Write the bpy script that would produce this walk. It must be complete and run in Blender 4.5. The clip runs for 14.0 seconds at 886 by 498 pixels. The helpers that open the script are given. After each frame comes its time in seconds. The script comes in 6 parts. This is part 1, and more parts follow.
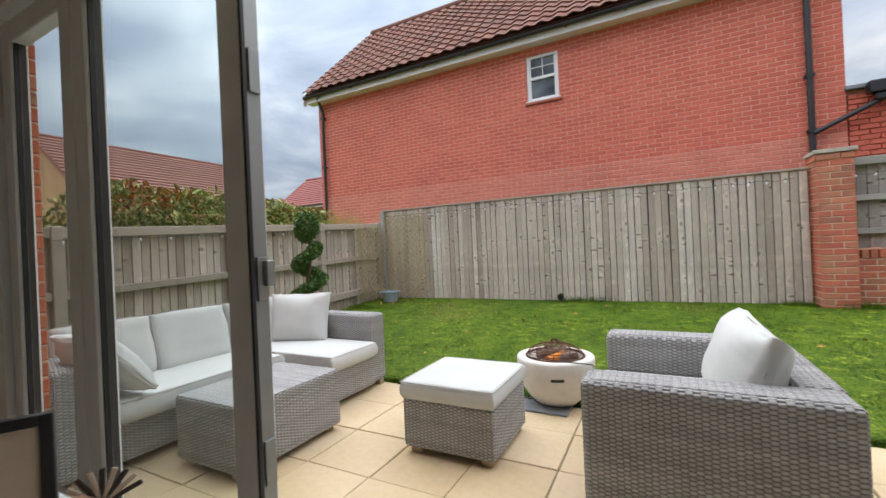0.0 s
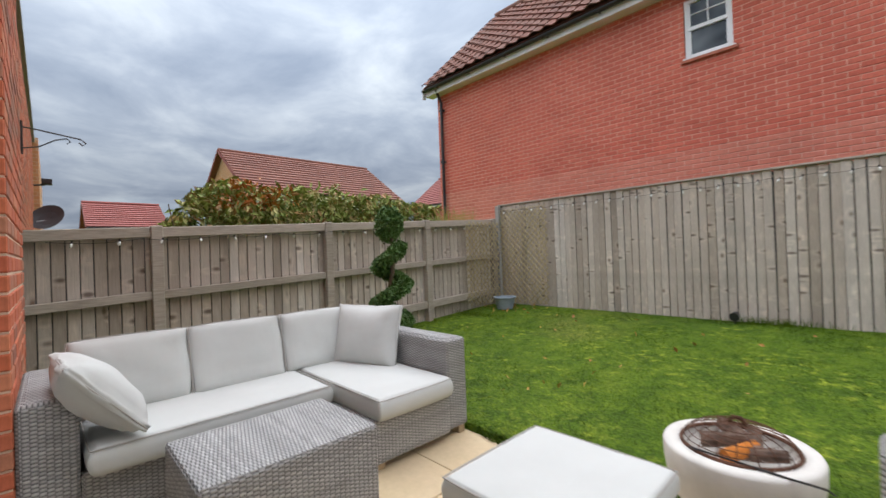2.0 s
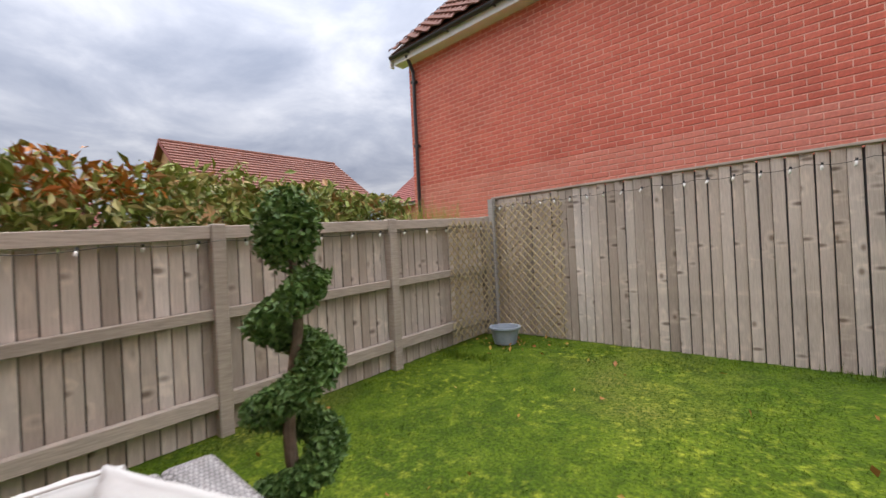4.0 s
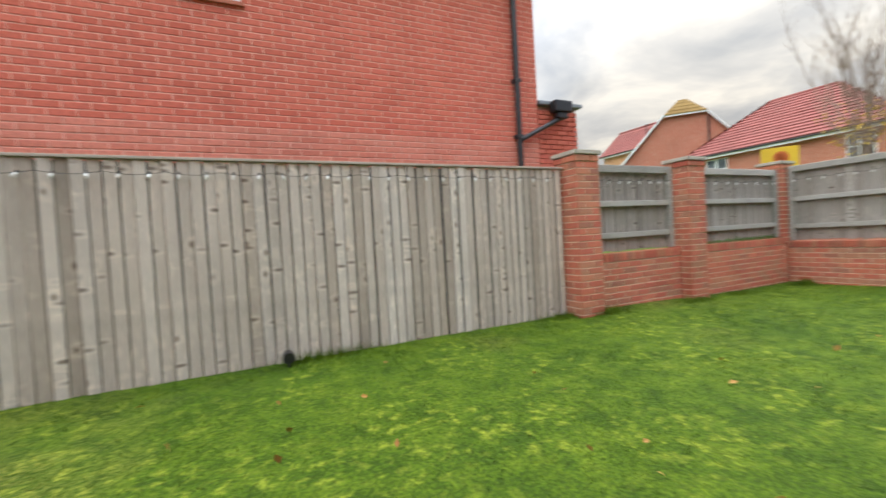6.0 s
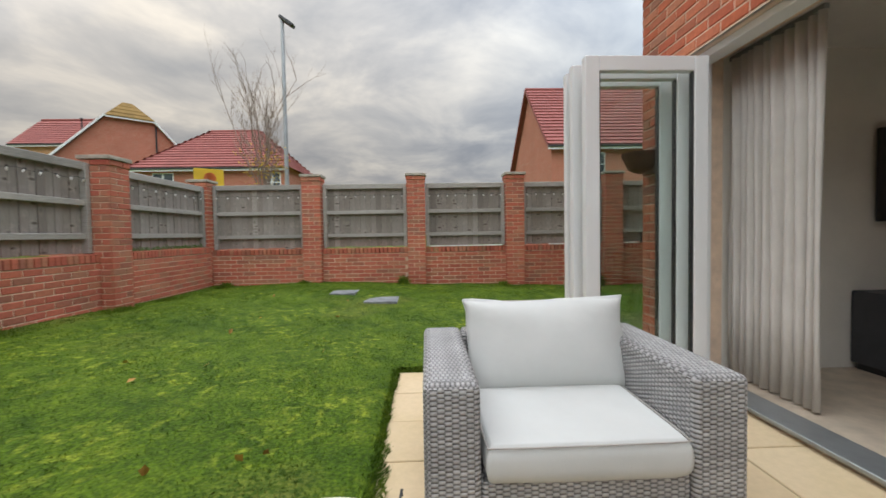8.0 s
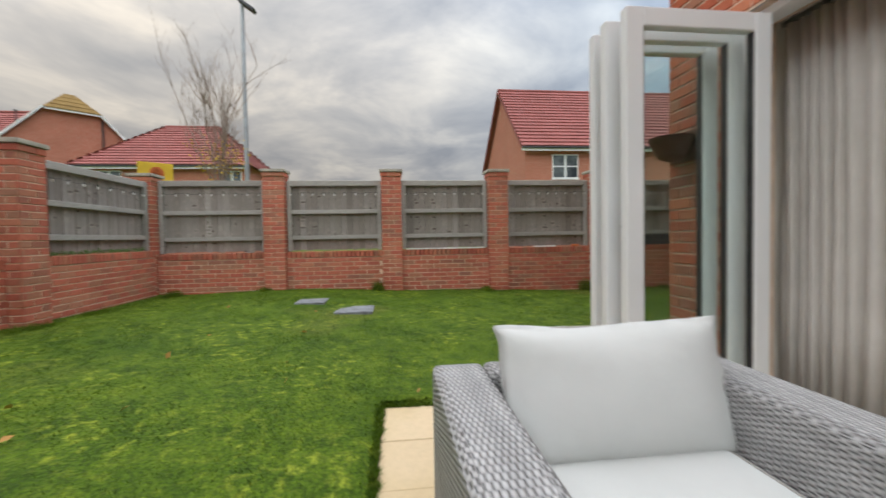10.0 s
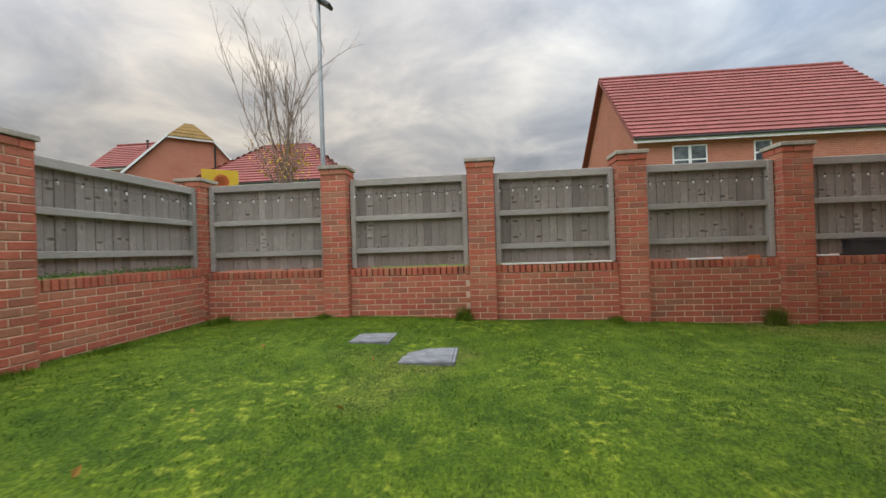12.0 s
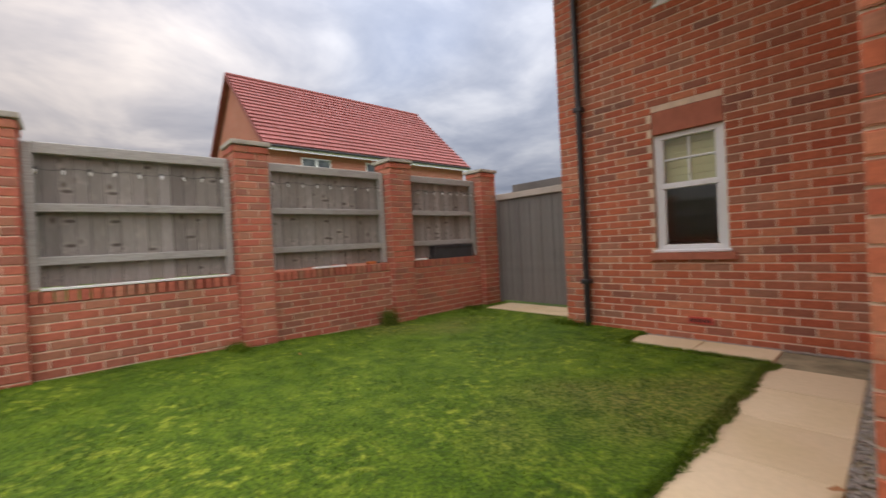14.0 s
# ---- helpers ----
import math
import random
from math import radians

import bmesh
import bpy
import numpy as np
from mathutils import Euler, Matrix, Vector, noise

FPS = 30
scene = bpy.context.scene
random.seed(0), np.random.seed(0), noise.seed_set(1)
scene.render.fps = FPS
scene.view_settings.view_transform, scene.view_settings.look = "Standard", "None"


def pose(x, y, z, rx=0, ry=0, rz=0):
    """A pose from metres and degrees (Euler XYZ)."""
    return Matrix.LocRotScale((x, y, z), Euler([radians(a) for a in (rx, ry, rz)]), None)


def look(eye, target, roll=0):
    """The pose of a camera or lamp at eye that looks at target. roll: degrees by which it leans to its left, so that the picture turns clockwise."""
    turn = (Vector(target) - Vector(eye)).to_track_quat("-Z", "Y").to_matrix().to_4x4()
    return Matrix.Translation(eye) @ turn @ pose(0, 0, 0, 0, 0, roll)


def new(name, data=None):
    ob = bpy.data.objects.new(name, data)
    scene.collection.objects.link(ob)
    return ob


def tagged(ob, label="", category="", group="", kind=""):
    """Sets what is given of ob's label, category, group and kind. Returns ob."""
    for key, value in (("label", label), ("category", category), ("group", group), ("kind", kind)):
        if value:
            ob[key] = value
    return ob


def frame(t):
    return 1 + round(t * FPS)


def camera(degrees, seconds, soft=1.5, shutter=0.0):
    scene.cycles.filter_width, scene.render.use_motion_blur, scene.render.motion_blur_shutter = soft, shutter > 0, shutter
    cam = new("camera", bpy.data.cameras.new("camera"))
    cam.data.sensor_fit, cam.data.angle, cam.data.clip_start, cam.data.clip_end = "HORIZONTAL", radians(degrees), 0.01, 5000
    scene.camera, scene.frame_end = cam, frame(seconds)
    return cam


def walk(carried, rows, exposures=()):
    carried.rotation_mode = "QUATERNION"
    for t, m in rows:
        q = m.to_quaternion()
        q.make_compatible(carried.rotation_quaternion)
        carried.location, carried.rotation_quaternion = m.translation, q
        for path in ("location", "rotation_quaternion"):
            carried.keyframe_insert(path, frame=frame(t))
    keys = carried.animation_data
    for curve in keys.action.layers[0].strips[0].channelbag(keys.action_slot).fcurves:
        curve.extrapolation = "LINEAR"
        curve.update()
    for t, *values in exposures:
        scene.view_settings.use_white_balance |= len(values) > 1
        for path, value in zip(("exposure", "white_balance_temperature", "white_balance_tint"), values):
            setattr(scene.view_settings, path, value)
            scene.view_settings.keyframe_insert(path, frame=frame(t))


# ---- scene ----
cam = camera(94.0, 14.0, shutter=0.3)
PATH = [
    (0, (0.32, -0.3, 1.167), (-0.61, 1.47, 1.171), -2.6),
    (0.5, (0.354, 0.053, 1.14), (-0.734, 1.732, 1.153), -2.5),
    (1, (0.394, 0.345, 1.125), (-0.828, 1.928, 1.141), -2.3),
    (1.5, (0.353, 0.502, 1.121), (-0.992, 1.983, 1.142), -2.2),
    (2, (0.019, 0.714, 1.2), (-1.426, 2.097, 1.216), -2.1),
    (2.2, (-0.097, 0.806, 1.239), (-1.584, 2.143, 1.254), -2.0),
    (4.3, (-1.573, 2.429, 1.359), (-2.863, 3.958, 1.358), -3.3),
    (4.5, (-1.599, 2.568, 1.354), (-2.738, 4.212, 1.353), -3.2),
    (5, (-1.577, 2.805, 1.333), (-2.168, 4.716, 1.318), -3.5),
    (5.5, (-1.503, 2.861, 1.298), (-1.363, 4.856, 1.267), -3.4),
    (6, (-1.408, 2.795, 1.257), (-0.556, 4.603, 1.205), -3.3),
    (6.5, (-1.41, 2.775, 1.276), (0.036, 4.154, 1.185), -2.0),
    (7, (-1.385, 2.675, 1.245), (0.427, 3.518, 1.143), -1.3),
    (7.5, (-1.323, 2.548, 1.133), (0.651, 2.859, 1.055), -1.1),
    (7.7, (-1.327, 2.481, 1.121), (0.669, 2.583, 1.046), -1.0),
    (9.8, (-0.756, 2.633, 1.08), (1.205, 2.245, 1.012), -1.0),
    (10, (-0.643, 2.637, 1.091), (1.343, 2.405, 1.031), -1.0),
    (10.5, (-0.116, 2.696, 1.114), (1.883, 2.741, 1.068), -1.1),
    (11, (0.353, 2.744, 1.079), (2.345, 2.92, 1.053), -1.4),
    (11.5, (0.791, 2.705, 1.078), (2.778, 2.934, 1.066), -1.8),
    (12, (1.298, 2.674, 1.093), (3.289, 2.865, 1.098), -1.8),
    (12.5, (1.793, 2.592, 1.126), (3.792, 2.656, 1.138), -1.9),
    (13, (2.13, 2.372, 1.082), (4.113, 2.119, 1.106), -2.4),
    (13.5, (2.211, 2.234, 1.029), (4.054, 1.46, 1.049), -2.7),
    (14, (2.16, 2.207, 1.084), (3.648, 0.871, 1.061), -3.0),
]
EXPOSURES = [(0, 0.92, 6450, 9), (1, 0.8, 6450, 9), (2, 0.68, 6500, 10), (4.3, 0.85, 7000, 20), (5, 0.95, 7300, 26), (5.5, 1.18, 6600, 9), (6, 1.08, 6500, 7), (6.5, 0.9, 6450, 4), (7.5, 0.52, 6550, 8), (12.5, 0.50, 6600, 9), (13.2, 0.5, 6600, 12), (14, 0.64, 6850, 17)]
walk(cam, [(t, look(eye, target, roll)) for t, eye, target, roll in PATH], EXPOSURES)

# ---- world, sun ----
world = bpy.data.worlds.new("sky")
scene.world = world
world.use_nodes = True
wt = world.node_tree
wt.nodes.clear()


def with_props(n, props):
    if "operation" in props:
        n.operation = props["operation"]
    if "data_type" in props:
        n.data_type = props["data_type"]
    if "blend_type" in props:
        n.blend_type = props["blend_type"]
    if "sky_type" in props:
        n.sky_type = props["sky_type"]
        n.sun_disc = props["sun_disc"]
        n.sun_elevation = props["sun_elevation"]
        n.sun_rotation = props["sun_rotation"]
    return n


def wn(kind, **props):
    return with_props(wt.nodes.new(kind), props)


SUN_EL, SUN_AZ = radians(76), radians(290)
w_out = wn("ShaderNodeOutputWorld")
w_bg = wn("ShaderNodeBackground")
w_sky = wn("ShaderNodeTexSky", sky_type="NISHITA", sun_disc=False, sun_elevation=SUN_EL, sun_rotation=SUN_AZ)
w_tc = wn("ShaderNodeTexCoord")
w_sep = wn("ShaderNodeSeparateXYZ")
wt.links.new(w_tc.outputs["Generated"], w_sep.inputs[0])
w_den = wn("ShaderNodeMath", operation="MAXIMUM")
w_add = wn("ShaderNodeMath", operation="ADD")
wt.links.new(w_sep.outputs[2], w_add.inputs[0])
w_add.inputs[1].default_value = 0.16
wt.links.new(w_add.outputs[0], w_den.inputs[0])
w_den.inputs[1].default_value = 0.06
w_comb = wn("ShaderNodeCombineXYZ")
for axis in (0, 1):
    d = wn("ShaderNodeMath", operation="DIVIDE")
    wt.links.new(w_sep.outputs[axis], d.inputs[0])
    wt.links.new(w_den.outputs[0], d.inputs[1])
    wt.links.new(d.outputs[0], w_comb.inputs[axis])
w_n1 = wn("ShaderNodeTexNoise")
w_n1.inputs["Scale"].default_value = 1.7
w_n1.inputs["Detail"].default_value = 7
w_n1.inputs["Roughness"].default_value = 0.56
w_n1.inputs["Distortion"].default_value = 0.35
wt.links.new(w_comb.outputs[0], w_n1.inputs["Vector"])
w_n2 = wn("ShaderNodeTexNoise")
w_n2.inputs["Scale"].default_value = 0.42
w_n2.inputs["Detail"].default_value = 3
w_off = wn("ShaderNodeVectorMath", operation="ADD")
w_off.inputs[1].default_value = (3.1, 7.7, 0)
wt.links.new(w_comb.outputs[0], w_off.inputs[0])
wt.links.new(w_off.outputs[0], w_n2.inputs["Vector"])
# shade of the cloud deck
w_r1 = wn("ShaderNodeValToRGB")
e = w_r1.color_ramp.elements
e[0].position, e[0].color = 0.34, (0.265, 0.295, 0.35, 1)
e[1].position, e[1].color = 0.70, (0.56, 0.57, 0.58, 1)
m1 = w_r1.color_ramp.elements.new(0.50)
m1.color = (0.365, 0.39, 0.435, 1)
wt.links.new(w_n1.outputs[0], w_r1.inputs[0])
# thinner, warmer cloud low in the east
w_dot = wn("ShaderNodeVectorMath", operation="DOT_PRODUCT")
wt.links.new(w_tc.outputs["Generated"], w_dot.inputs[0])
w_dot.inputs[1].default_value = (0.80, 0.55, 0.22)
w_r3 = wn("ShaderNodeValToRGB")
e = w_r3.color_ramp.elements
e[0].position, e[0].color = 0.45, (0.80, 0.87, 0.95, 1)
e[1].position, e[1].color = 1.0, (1.12, 1.0, 0.86, 1)
wt.links.new(w_dot.outputs["Value"], w_r3.inputs[0])
w_warm = wn("ShaderNodeMix", data_type="RGBA", blend_type="MULTIPLY")
w_warm.inputs["Factor"].default_value = 1
wt.links.new(w_r1.outputs[0], w_warm.inputs["A"])
wt.links.new(w_r3.outputs[0], w_warm.inputs["B"])
# gaps of blue
w_r2 = wn("ShaderNodeValToRGB")
e = w_r2.color_ramp.elements
e[0].position, e[0].color = 0.52, (0, 0, 0, 1)
e[1].position, e[1].color = 0.68, (0.55, 0.55, 0.55, 1)
wt.links.new(w_n2.outputs[0], w_r2.inputs[0])
w_blue = wn("ShaderNodeMix", data_type="RGBA", blend_type="MULTIPLY")
w_blue.inputs["Factor"].default_value = 1
wt.links.new(w_sky.outputs[0], w_blue.inputs["A"])
w_blue.inputs["B"].default_value = (0.11, 0.11, 0.11, 1)
w_mix = wn("ShaderNodeMix", data_type="RGBA")
wt.links.new(w_r2.outputs[0], w_mix.inputs["Factor"])
wt.links.new(w_warm.outputs["Result"], w_mix.inputs["A"])
wt.links.new(w_blue.outputs["Result"], w_mix.inputs["B"])
# an overcast dome brightens towards the zenith
w_zen = wn("ShaderNodeMath", operation="MULTIPLY_ADD")
wt.links.new(w_sep.outputs[2], w_zen.inputs[0])
w_zen.inputs[1].default_value, w_zen.inputs[2].default_value = 1.75, 0.42
w_zmax = wn("ShaderNodeMath", operation="MAXIMUM")
wt.links.new(w_zen.outputs[0], w_zmax.inputs[0])
w_zmax.inputs[1].default_value = 0.4
w_dome = wn("ShaderNodeMix", data_type="RGBA", blend_type="MULTIPLY")
w_dome.inputs["Factor"].default_value = 1
wt.links.new(w_mix.outputs["Result"], w_dome.inputs["A"])
wt.links.new(w_zmax.outputs[0], w_dome.inputs["B"])
wt.links.new(w_dome.outputs["Result"], w_bg.inputs[0])
w_bg.inputs[1].default_value = 1.08
wt.links.new(w_bg.outputs[0], w_out.inputs[0])

sun = new("sun", bpy.data.lights.new("sun", "SUN"))
sun.data.energy, sun.data.angle, sun.data.color = 2.5, radians(120), (1.0, 0.97, 0.92)
sd = Vector((math.sin(SUN_AZ) * math.cos(SUN_EL), math.cos(SUN_AZ) * math.cos(SUN_EL), math.sin(SUN_EL)))
sun.matrix_world = look(sd * 50, (0, 0, 0))

# ---- materials ----
def mat_new(name, rough=0.7, metal=0.0, spec=0.5):
    m = bpy.data.materials.new(name)
    m.use_nodes = True
    b = m.node_tree.nodes["Principled BSDF"]
    b.inputs["Roughness"].default_value = rough
    b.inputs["Metallic"].default_value = metal
    b.inputs["Specular IOR Level"].default_value = spec
    return m, m.node_tree, b


def nd(t, kind, **props):
    return with_props(t.nodes.new(kind), props)


def noise_fac(t, scale, detail=4, rough=0.6, coords="Object", stretch=None):
    tc = nd(t, "ShaderNodeTexCoord")
    n = nd(t, "ShaderNodeTexNoise")
    n.inputs["Scale"].default_value = scale
    n.inputs["Detail"].default_value = detail
    n.inputs["Roughness"].default_value = rough
    src = tc.outputs[coords]
    if stretch:
        mp = nd(t, "ShaderNodeMapping")
        mp.inputs["Scale"].default_value = stretch
        t.links.new(src, mp.inputs[0])
        src = mp.outputs[0]
    t.links.new(src, n.inputs["Vector"])
    return n.outputs[0]


def ramp(t, fac, stops):
    r = nd(t, "ShaderNodeValToRGB")
    el = r.color_ramp.elements
    while len(el) < len(stops):
        el.new(0.5)
    for i, (p, c) in enumerate(stops):
        el[i].position = p
        el[i].color = (*c, 1)
    t.links.new(fac, r.inputs[0])
    return r.outputs[0]


def mixc(t, fac, a, b, mode="MIX"):
    m = nd(t, "ShaderNodeMix", data_type="RGBA", blend_type=mode)
    for key, v in (("Factor", fac), ("A", a), ("B", b)):
        if isinstance(v, (int, float)):
            m.inputs[key].default_value = v
        elif isinstance(v, tuple):
            m.inputs[key].default_value = (*v, 1)
        else:
            t.links.new(v, m.inputs[key])
    return m.outputs["Result"]


def math_n(t, op, a, b=0.0):
    m = nd(t, "ShaderNodeMath", operation=op)
    for i, v in enumerate((a, b)):
        if isinstance(v, (int, float)):
            m.inputs[i].default_value = v
        else:
            t.links.new(v, m.inputs[i])
    return m.outputs[0]


def bump(t, b, height, strength=0.3, dist=0.01):
    n = nd(t, "ShaderNodeBump")
    n.inputs["Strength"].default_value = strength
    n.inputs["Distance"].default_value = dist
    t.links.new(height, n.inputs["Height"])
    t.links.new(n.outputs[0], b.inputs["Normal"])


def piece_random(t):
    oi = nd(t, "ShaderNodeObjectInfo")
    ge = nd(t, "ShaderNodeNewGeometry")
    return math_n(t, "FRACT", math_n(t, "ADD", oi.outputs["Random"], ge.outputs["Random Per Island"]))


def plain(name, col, rough=0.6, metal=0.0, vary=0.12, scale=6.0, bump_s=0.1, spec=0.5):
    m, t, b = mat_new(name, rough, metal, spec)
    f = noise_fac(t, scale, 5)
    lo = tuple(c * (1 - vary) for c in col)
    hi = tuple(min(1, c * (1 + vary)) for c in col)
    t.links.new(ramp(t, f, [(0.3, lo), (0.7, hi)]), b.inputs["Base Color"])
    if bump_s:
        bump(t, b, noise_fac(t, scale * 18, 3), bump_s, 0.004)
    return m


def piece_mat(name, cols, rough=0.85, grain=30.0, stain=1.2, stain_col=(0.5, 0.5, 0.5), stain_amt=0.35, bump_s=0.5, stretch=None, world_stretch=None, knots=False, grit=0.55):
    """Pieces that each take their own shade from a ramp, with grain and stains."""
    m, t, b = mat_new(name, rough, 0, 0.25)
    r = piece_random(t)
    base = ramp(t, r, [(i / (len(cols) - 1), c) for i, c in enumerate(cols)])
    g = noise_fac(t, grain, 6, 0.65, stretch=stretch)
    base = mixc(t, grit, base, ramp(t, g, [(0.3, (0.55, 0.55, 0.55)), (0.72, (1.25, 1.25, 1.25))]), "MULTIPLY")
    ge = nd(t, "ShaderNodeNewGeometry")
    n = nd(t, "ShaderNodeTexNoise")
    n.inputs["Scale"].default_value = stain
    n.inputs["Detail"].default_value = 5
    src = ge.outputs["Position"]
    if world_stretch:
        mp = nd(t, "ShaderNodeMapping")
        mp.inputs["Scale"].default_value = world_stretch
        t.links.new(src, mp.inputs[0])
        src = mp.outputs[0]
    t.links.new(src, n.inputs["Vector"])
    sf = math_n(t, "MULTIPLY", ramp(t, n.outputs[0], [(0.45, (0, 0, 0)), (0.7, (1, 1, 1))]), stain_amt)
    base = mixc(t, sf, base, mixc(t, 1.0, base, stain_col, "MULTIPLY"))
    if knots:
        oi = nd(t, "ShaderNodeObjectInfo")
        tc = nd(t, "ShaderNodeTexCoord")
        sh = nd(t, "ShaderNodeVectorMath", operation="SCALE")
        sh.inputs[0].default_value = (31.0, 17.0, 53.0)
        t.links.new(math_n(t, "ADD", oi.outputs["Random"], ge.outputs["Random Per Island"]), sh.inputs["Scale"])
        # (cell size, share of cells with a knot, core colour): flat dark checks and rounder knots
        for cell, share, r0, r1, dark in (((5.5, 5.5, 15.0), 0.80, 0.14, 0.30, (0.42, 0.38, 0.36)), ((9.0, 9.0, 6.0), 0.70, 0.08, 0.20, (0.52, 0.46, 0.42))):
            mp = nd(t, "ShaderNodeMapping")
            mp.inputs["Scale"].default_value = cell
            t.links.new(tc.outputs["Object"], mp.inputs[0])
            t.links.new(sh.outputs[0], mp.inputs["Location"])
            vo = nd(t, "ShaderNodeTexVoronoi")
            vo.inputs["Scale"].default_value = 1.0
            t.links.new(mp.outputs[0], vo.inputs["Vector"])
            sc = nd(t, "ShaderNodeSeparateColor")
            t.links.new(vo.outputs["Color"], sc.inputs[0])
            gate = math_n(t, "GREATER_THAN", sc.outputs[0], share)
            core = math_n(t, "MULTIPLY", gate, ramp(t, vo.outputs["Distance"], [(r0, (1, 1, 1)), (r1, (0, 0, 0))]))
            halo = math_n(t, "MULTIPLY", gate, ramp(t, vo.outputs["Distance"], [(r1, (0, 0, 0)), (r1 + 0.12, (0.6, 0.6, 0.6)), (r1 + 0.35, (0, 0, 0))]))
            base = mixc(t, halo, base, mixc(t, 1.0, base, (1.3, 1.28, 1.25), "MULTIPLY"))
            base = mixc(t, core, base, mixc(t, 1.0, base, dark, "MULTIPLY"))
    t.links.new(base, b.inputs["Base Color"])
    bump(t, b, g, bump_s, 0.004)
    return m


M_BRICK_OWN = piece_mat("red_multi_brick", [(0.30, 0.14, 0.10), (0.54, 0.145, 0.07), (0.60, 0.175, 0.09), (0.50, 0.13, 0.07), (0.62, 0.23, 0.125), (0.40, 0.19, 0.125), (0.55, 0.155, 0.08)], stain_amt=0.4)
M_BRICK_WALL = piece_mat("garden_wall_brick", [(0.36, 0.16, 0.11), (0.52, 0.155, 0.095), (0.58, 0.18, 0.115), (0.47, 0.13, 0.088), (0.56, 0.22, 0.135), (0.42, 0.20, 0.13)], stain_amt=0.45)
M_BRICK_NB = piece_mat("orange_red_brick", [(0.62, 0.155, 0.105), (0.68, 0.185, 0.125), (0.58, 0.14, 0.092), (0.65, 0.17, 0.115)], stain_amt=0.25)
M_BRICK_NB2 = piece_mat("pale_red_brick", [(0.66, 0.215, 0.15), (0.70, 0.25, 0.18), (0.63, 0.195, 0.135)], stain_amt=0.25)
M_MORTAR = plain("sand_mortar", (0.70, 0.54, 0.41), 0.95, vary=0.15, scale=9, bump_s=0.4)
M_MORTAR_NB = plain("pink_mortar", (0.74, 0.43, 0.34), 0.95, vary=0.12, scale=9, bump_s=0.4)
M_WOOD = piece_mat("weathered_fence_board", [(0.37, 0.315, 0.265), (0.60, 0.53, 0.465), (0.45, 0.385, 0.325), (0.68, 0.62, 0.56), (0.40, 0.34, 0.285), (0.61, 0.545, 0.48), (0.52, 0.45, 0.385)], grain=14, stretch=(9, 9, 0.6), stain=1.0, stain_amt=0.4, world_stretch=(3, 3, 0.7), bump_s=0.5, knots=True)
M_WOOD_G = piece_mat("grey_weathered_board", [(0.24, 0.215, 0.195), (0.34, 0.31, 0.285), (0.28, 0.255, 0.23), (0.39, 0.36, 0.335)], grain=14, stretch=(9, 9, 0.6), stain=1.0, stain_amt=0.4, world_stretch=(3, 3, 0.7), bump_s=0.5, knots=True)
M_RAIL = piece_mat("weathered_rail", [(0.44, 0.38, 0.32), (0.51, 0.45, 0.385), (0.40, 0.35, 0.295)], grain=10, stretch=(0.8, 0.8, 9), stain_amt=0.3, bump_s=0.3)
M_RAIL_G = piece_mat("grey_weathered_rail", [(0.36, 0.345, 0.32), (0.43, 0.415, 0.385), (0.32, 0.31, 0.285)], grain=10, stretch=(0.8, 0.8, 9), stain_amt=0.3, bump_s=0.3)
M_SLAB = piece_mat("buff_paving_slab", [(0.64, 0.50, 0.32), (0.69, 0.55, 0.36), (0.61, 0.475, 0.30), (0.67, 0.535, 0.36)], rough=0.8, grain=24, stain=1.6, stain_amt=0.5, stain_col=(0.78, 0.76, 0.58), bump_s=0.08, grit=0.16)
M_JOINT = plain("sandy_joint", (0.25, 0.21, 0.13), 0.95, vary=0.4, scale=5, bump_s=0.4)
M_TILE = piece_mat("brown_red_pantile", [(0.20, 0.085, 0.06), (0.25, 0.105, 0.075), (0.17, 0.075, 0.055), (0.23, 0.11, 0.08)], rough=0.75, grain=20, stain_amt=0.35, bump_s=0.3)
M_GATE = piece_mat("dark_gate_board", [(0.16, 0.15, 0.14), (0.21, 0.20, 0.185), (0.18, 0.165, 0.15)], grain=14, stretch=(9, 9, 0.6))
M_TILE_B = piece_mat("brown_roof_tile", [(0.24, 0.10, 0.075), (0.27, 0.115, 0.085), (0.22, 0.09, 0.07)], rough=0.7, grain=8)
M_TILE_R = piece_mat("red_roof_tile", [(0.29, 0.092, 0.08), (0.32, 0.102, 0.09), (0.265, 0.085, 0.073)], rough=0.7, grain=8, stain_amt=0.25, bump_s=0.2)
M_MOSSY = piece_mat("mossy_roof_tile", [(0.24, 0.15, 0.06), (0.29, 0.19, 0.06), (0.22, 0.11, 0.065)], rough=0.85, grain=9, stain_amt=0.4)
M_PEBBLE = piece_mat("grey_pebble", [(0.34, 0.31, 0.27), (0.45, 0.41, 0.36), (0.26, 0.24, 0.21), (0.5, 0.44, 0.36)], rough=0.8, grain=60, stain_amt=0.2, bump_s=0.2)
M_WHITE = plain("white_upvc", (0.78, 0.79, 0.80), 0.35, vary=0.03, scale=2, bump_s=0.0)
M_FASCIA = plain("white_fascia", (0.75, 0.76, 0.76), 0.45, vary=0.06, scale=3, bump_s=0.0)
M_BLACK = plain("black_plastic_pipe", (0.022, 0.022, 0.025), 0.4, vary=0.25, scale=5, bump_s=0.05)
M_STONE = plain("concrete_cap", (0.42, 0.39, 0.33), 0.9, vary=0.25, scale=7, bump_s=0.5)
M_STEEL = plain("galvanised_steel", (0.34, 0.36, 0.37), 0.45, 0.7, vary=0.12, scale=4, bump_s=0.05)
M_CONC = plain("grey_access_cover", (0.20, 0.21, 0.225), 0.85, vary=0.35, scale=12, bump_s=0.6)
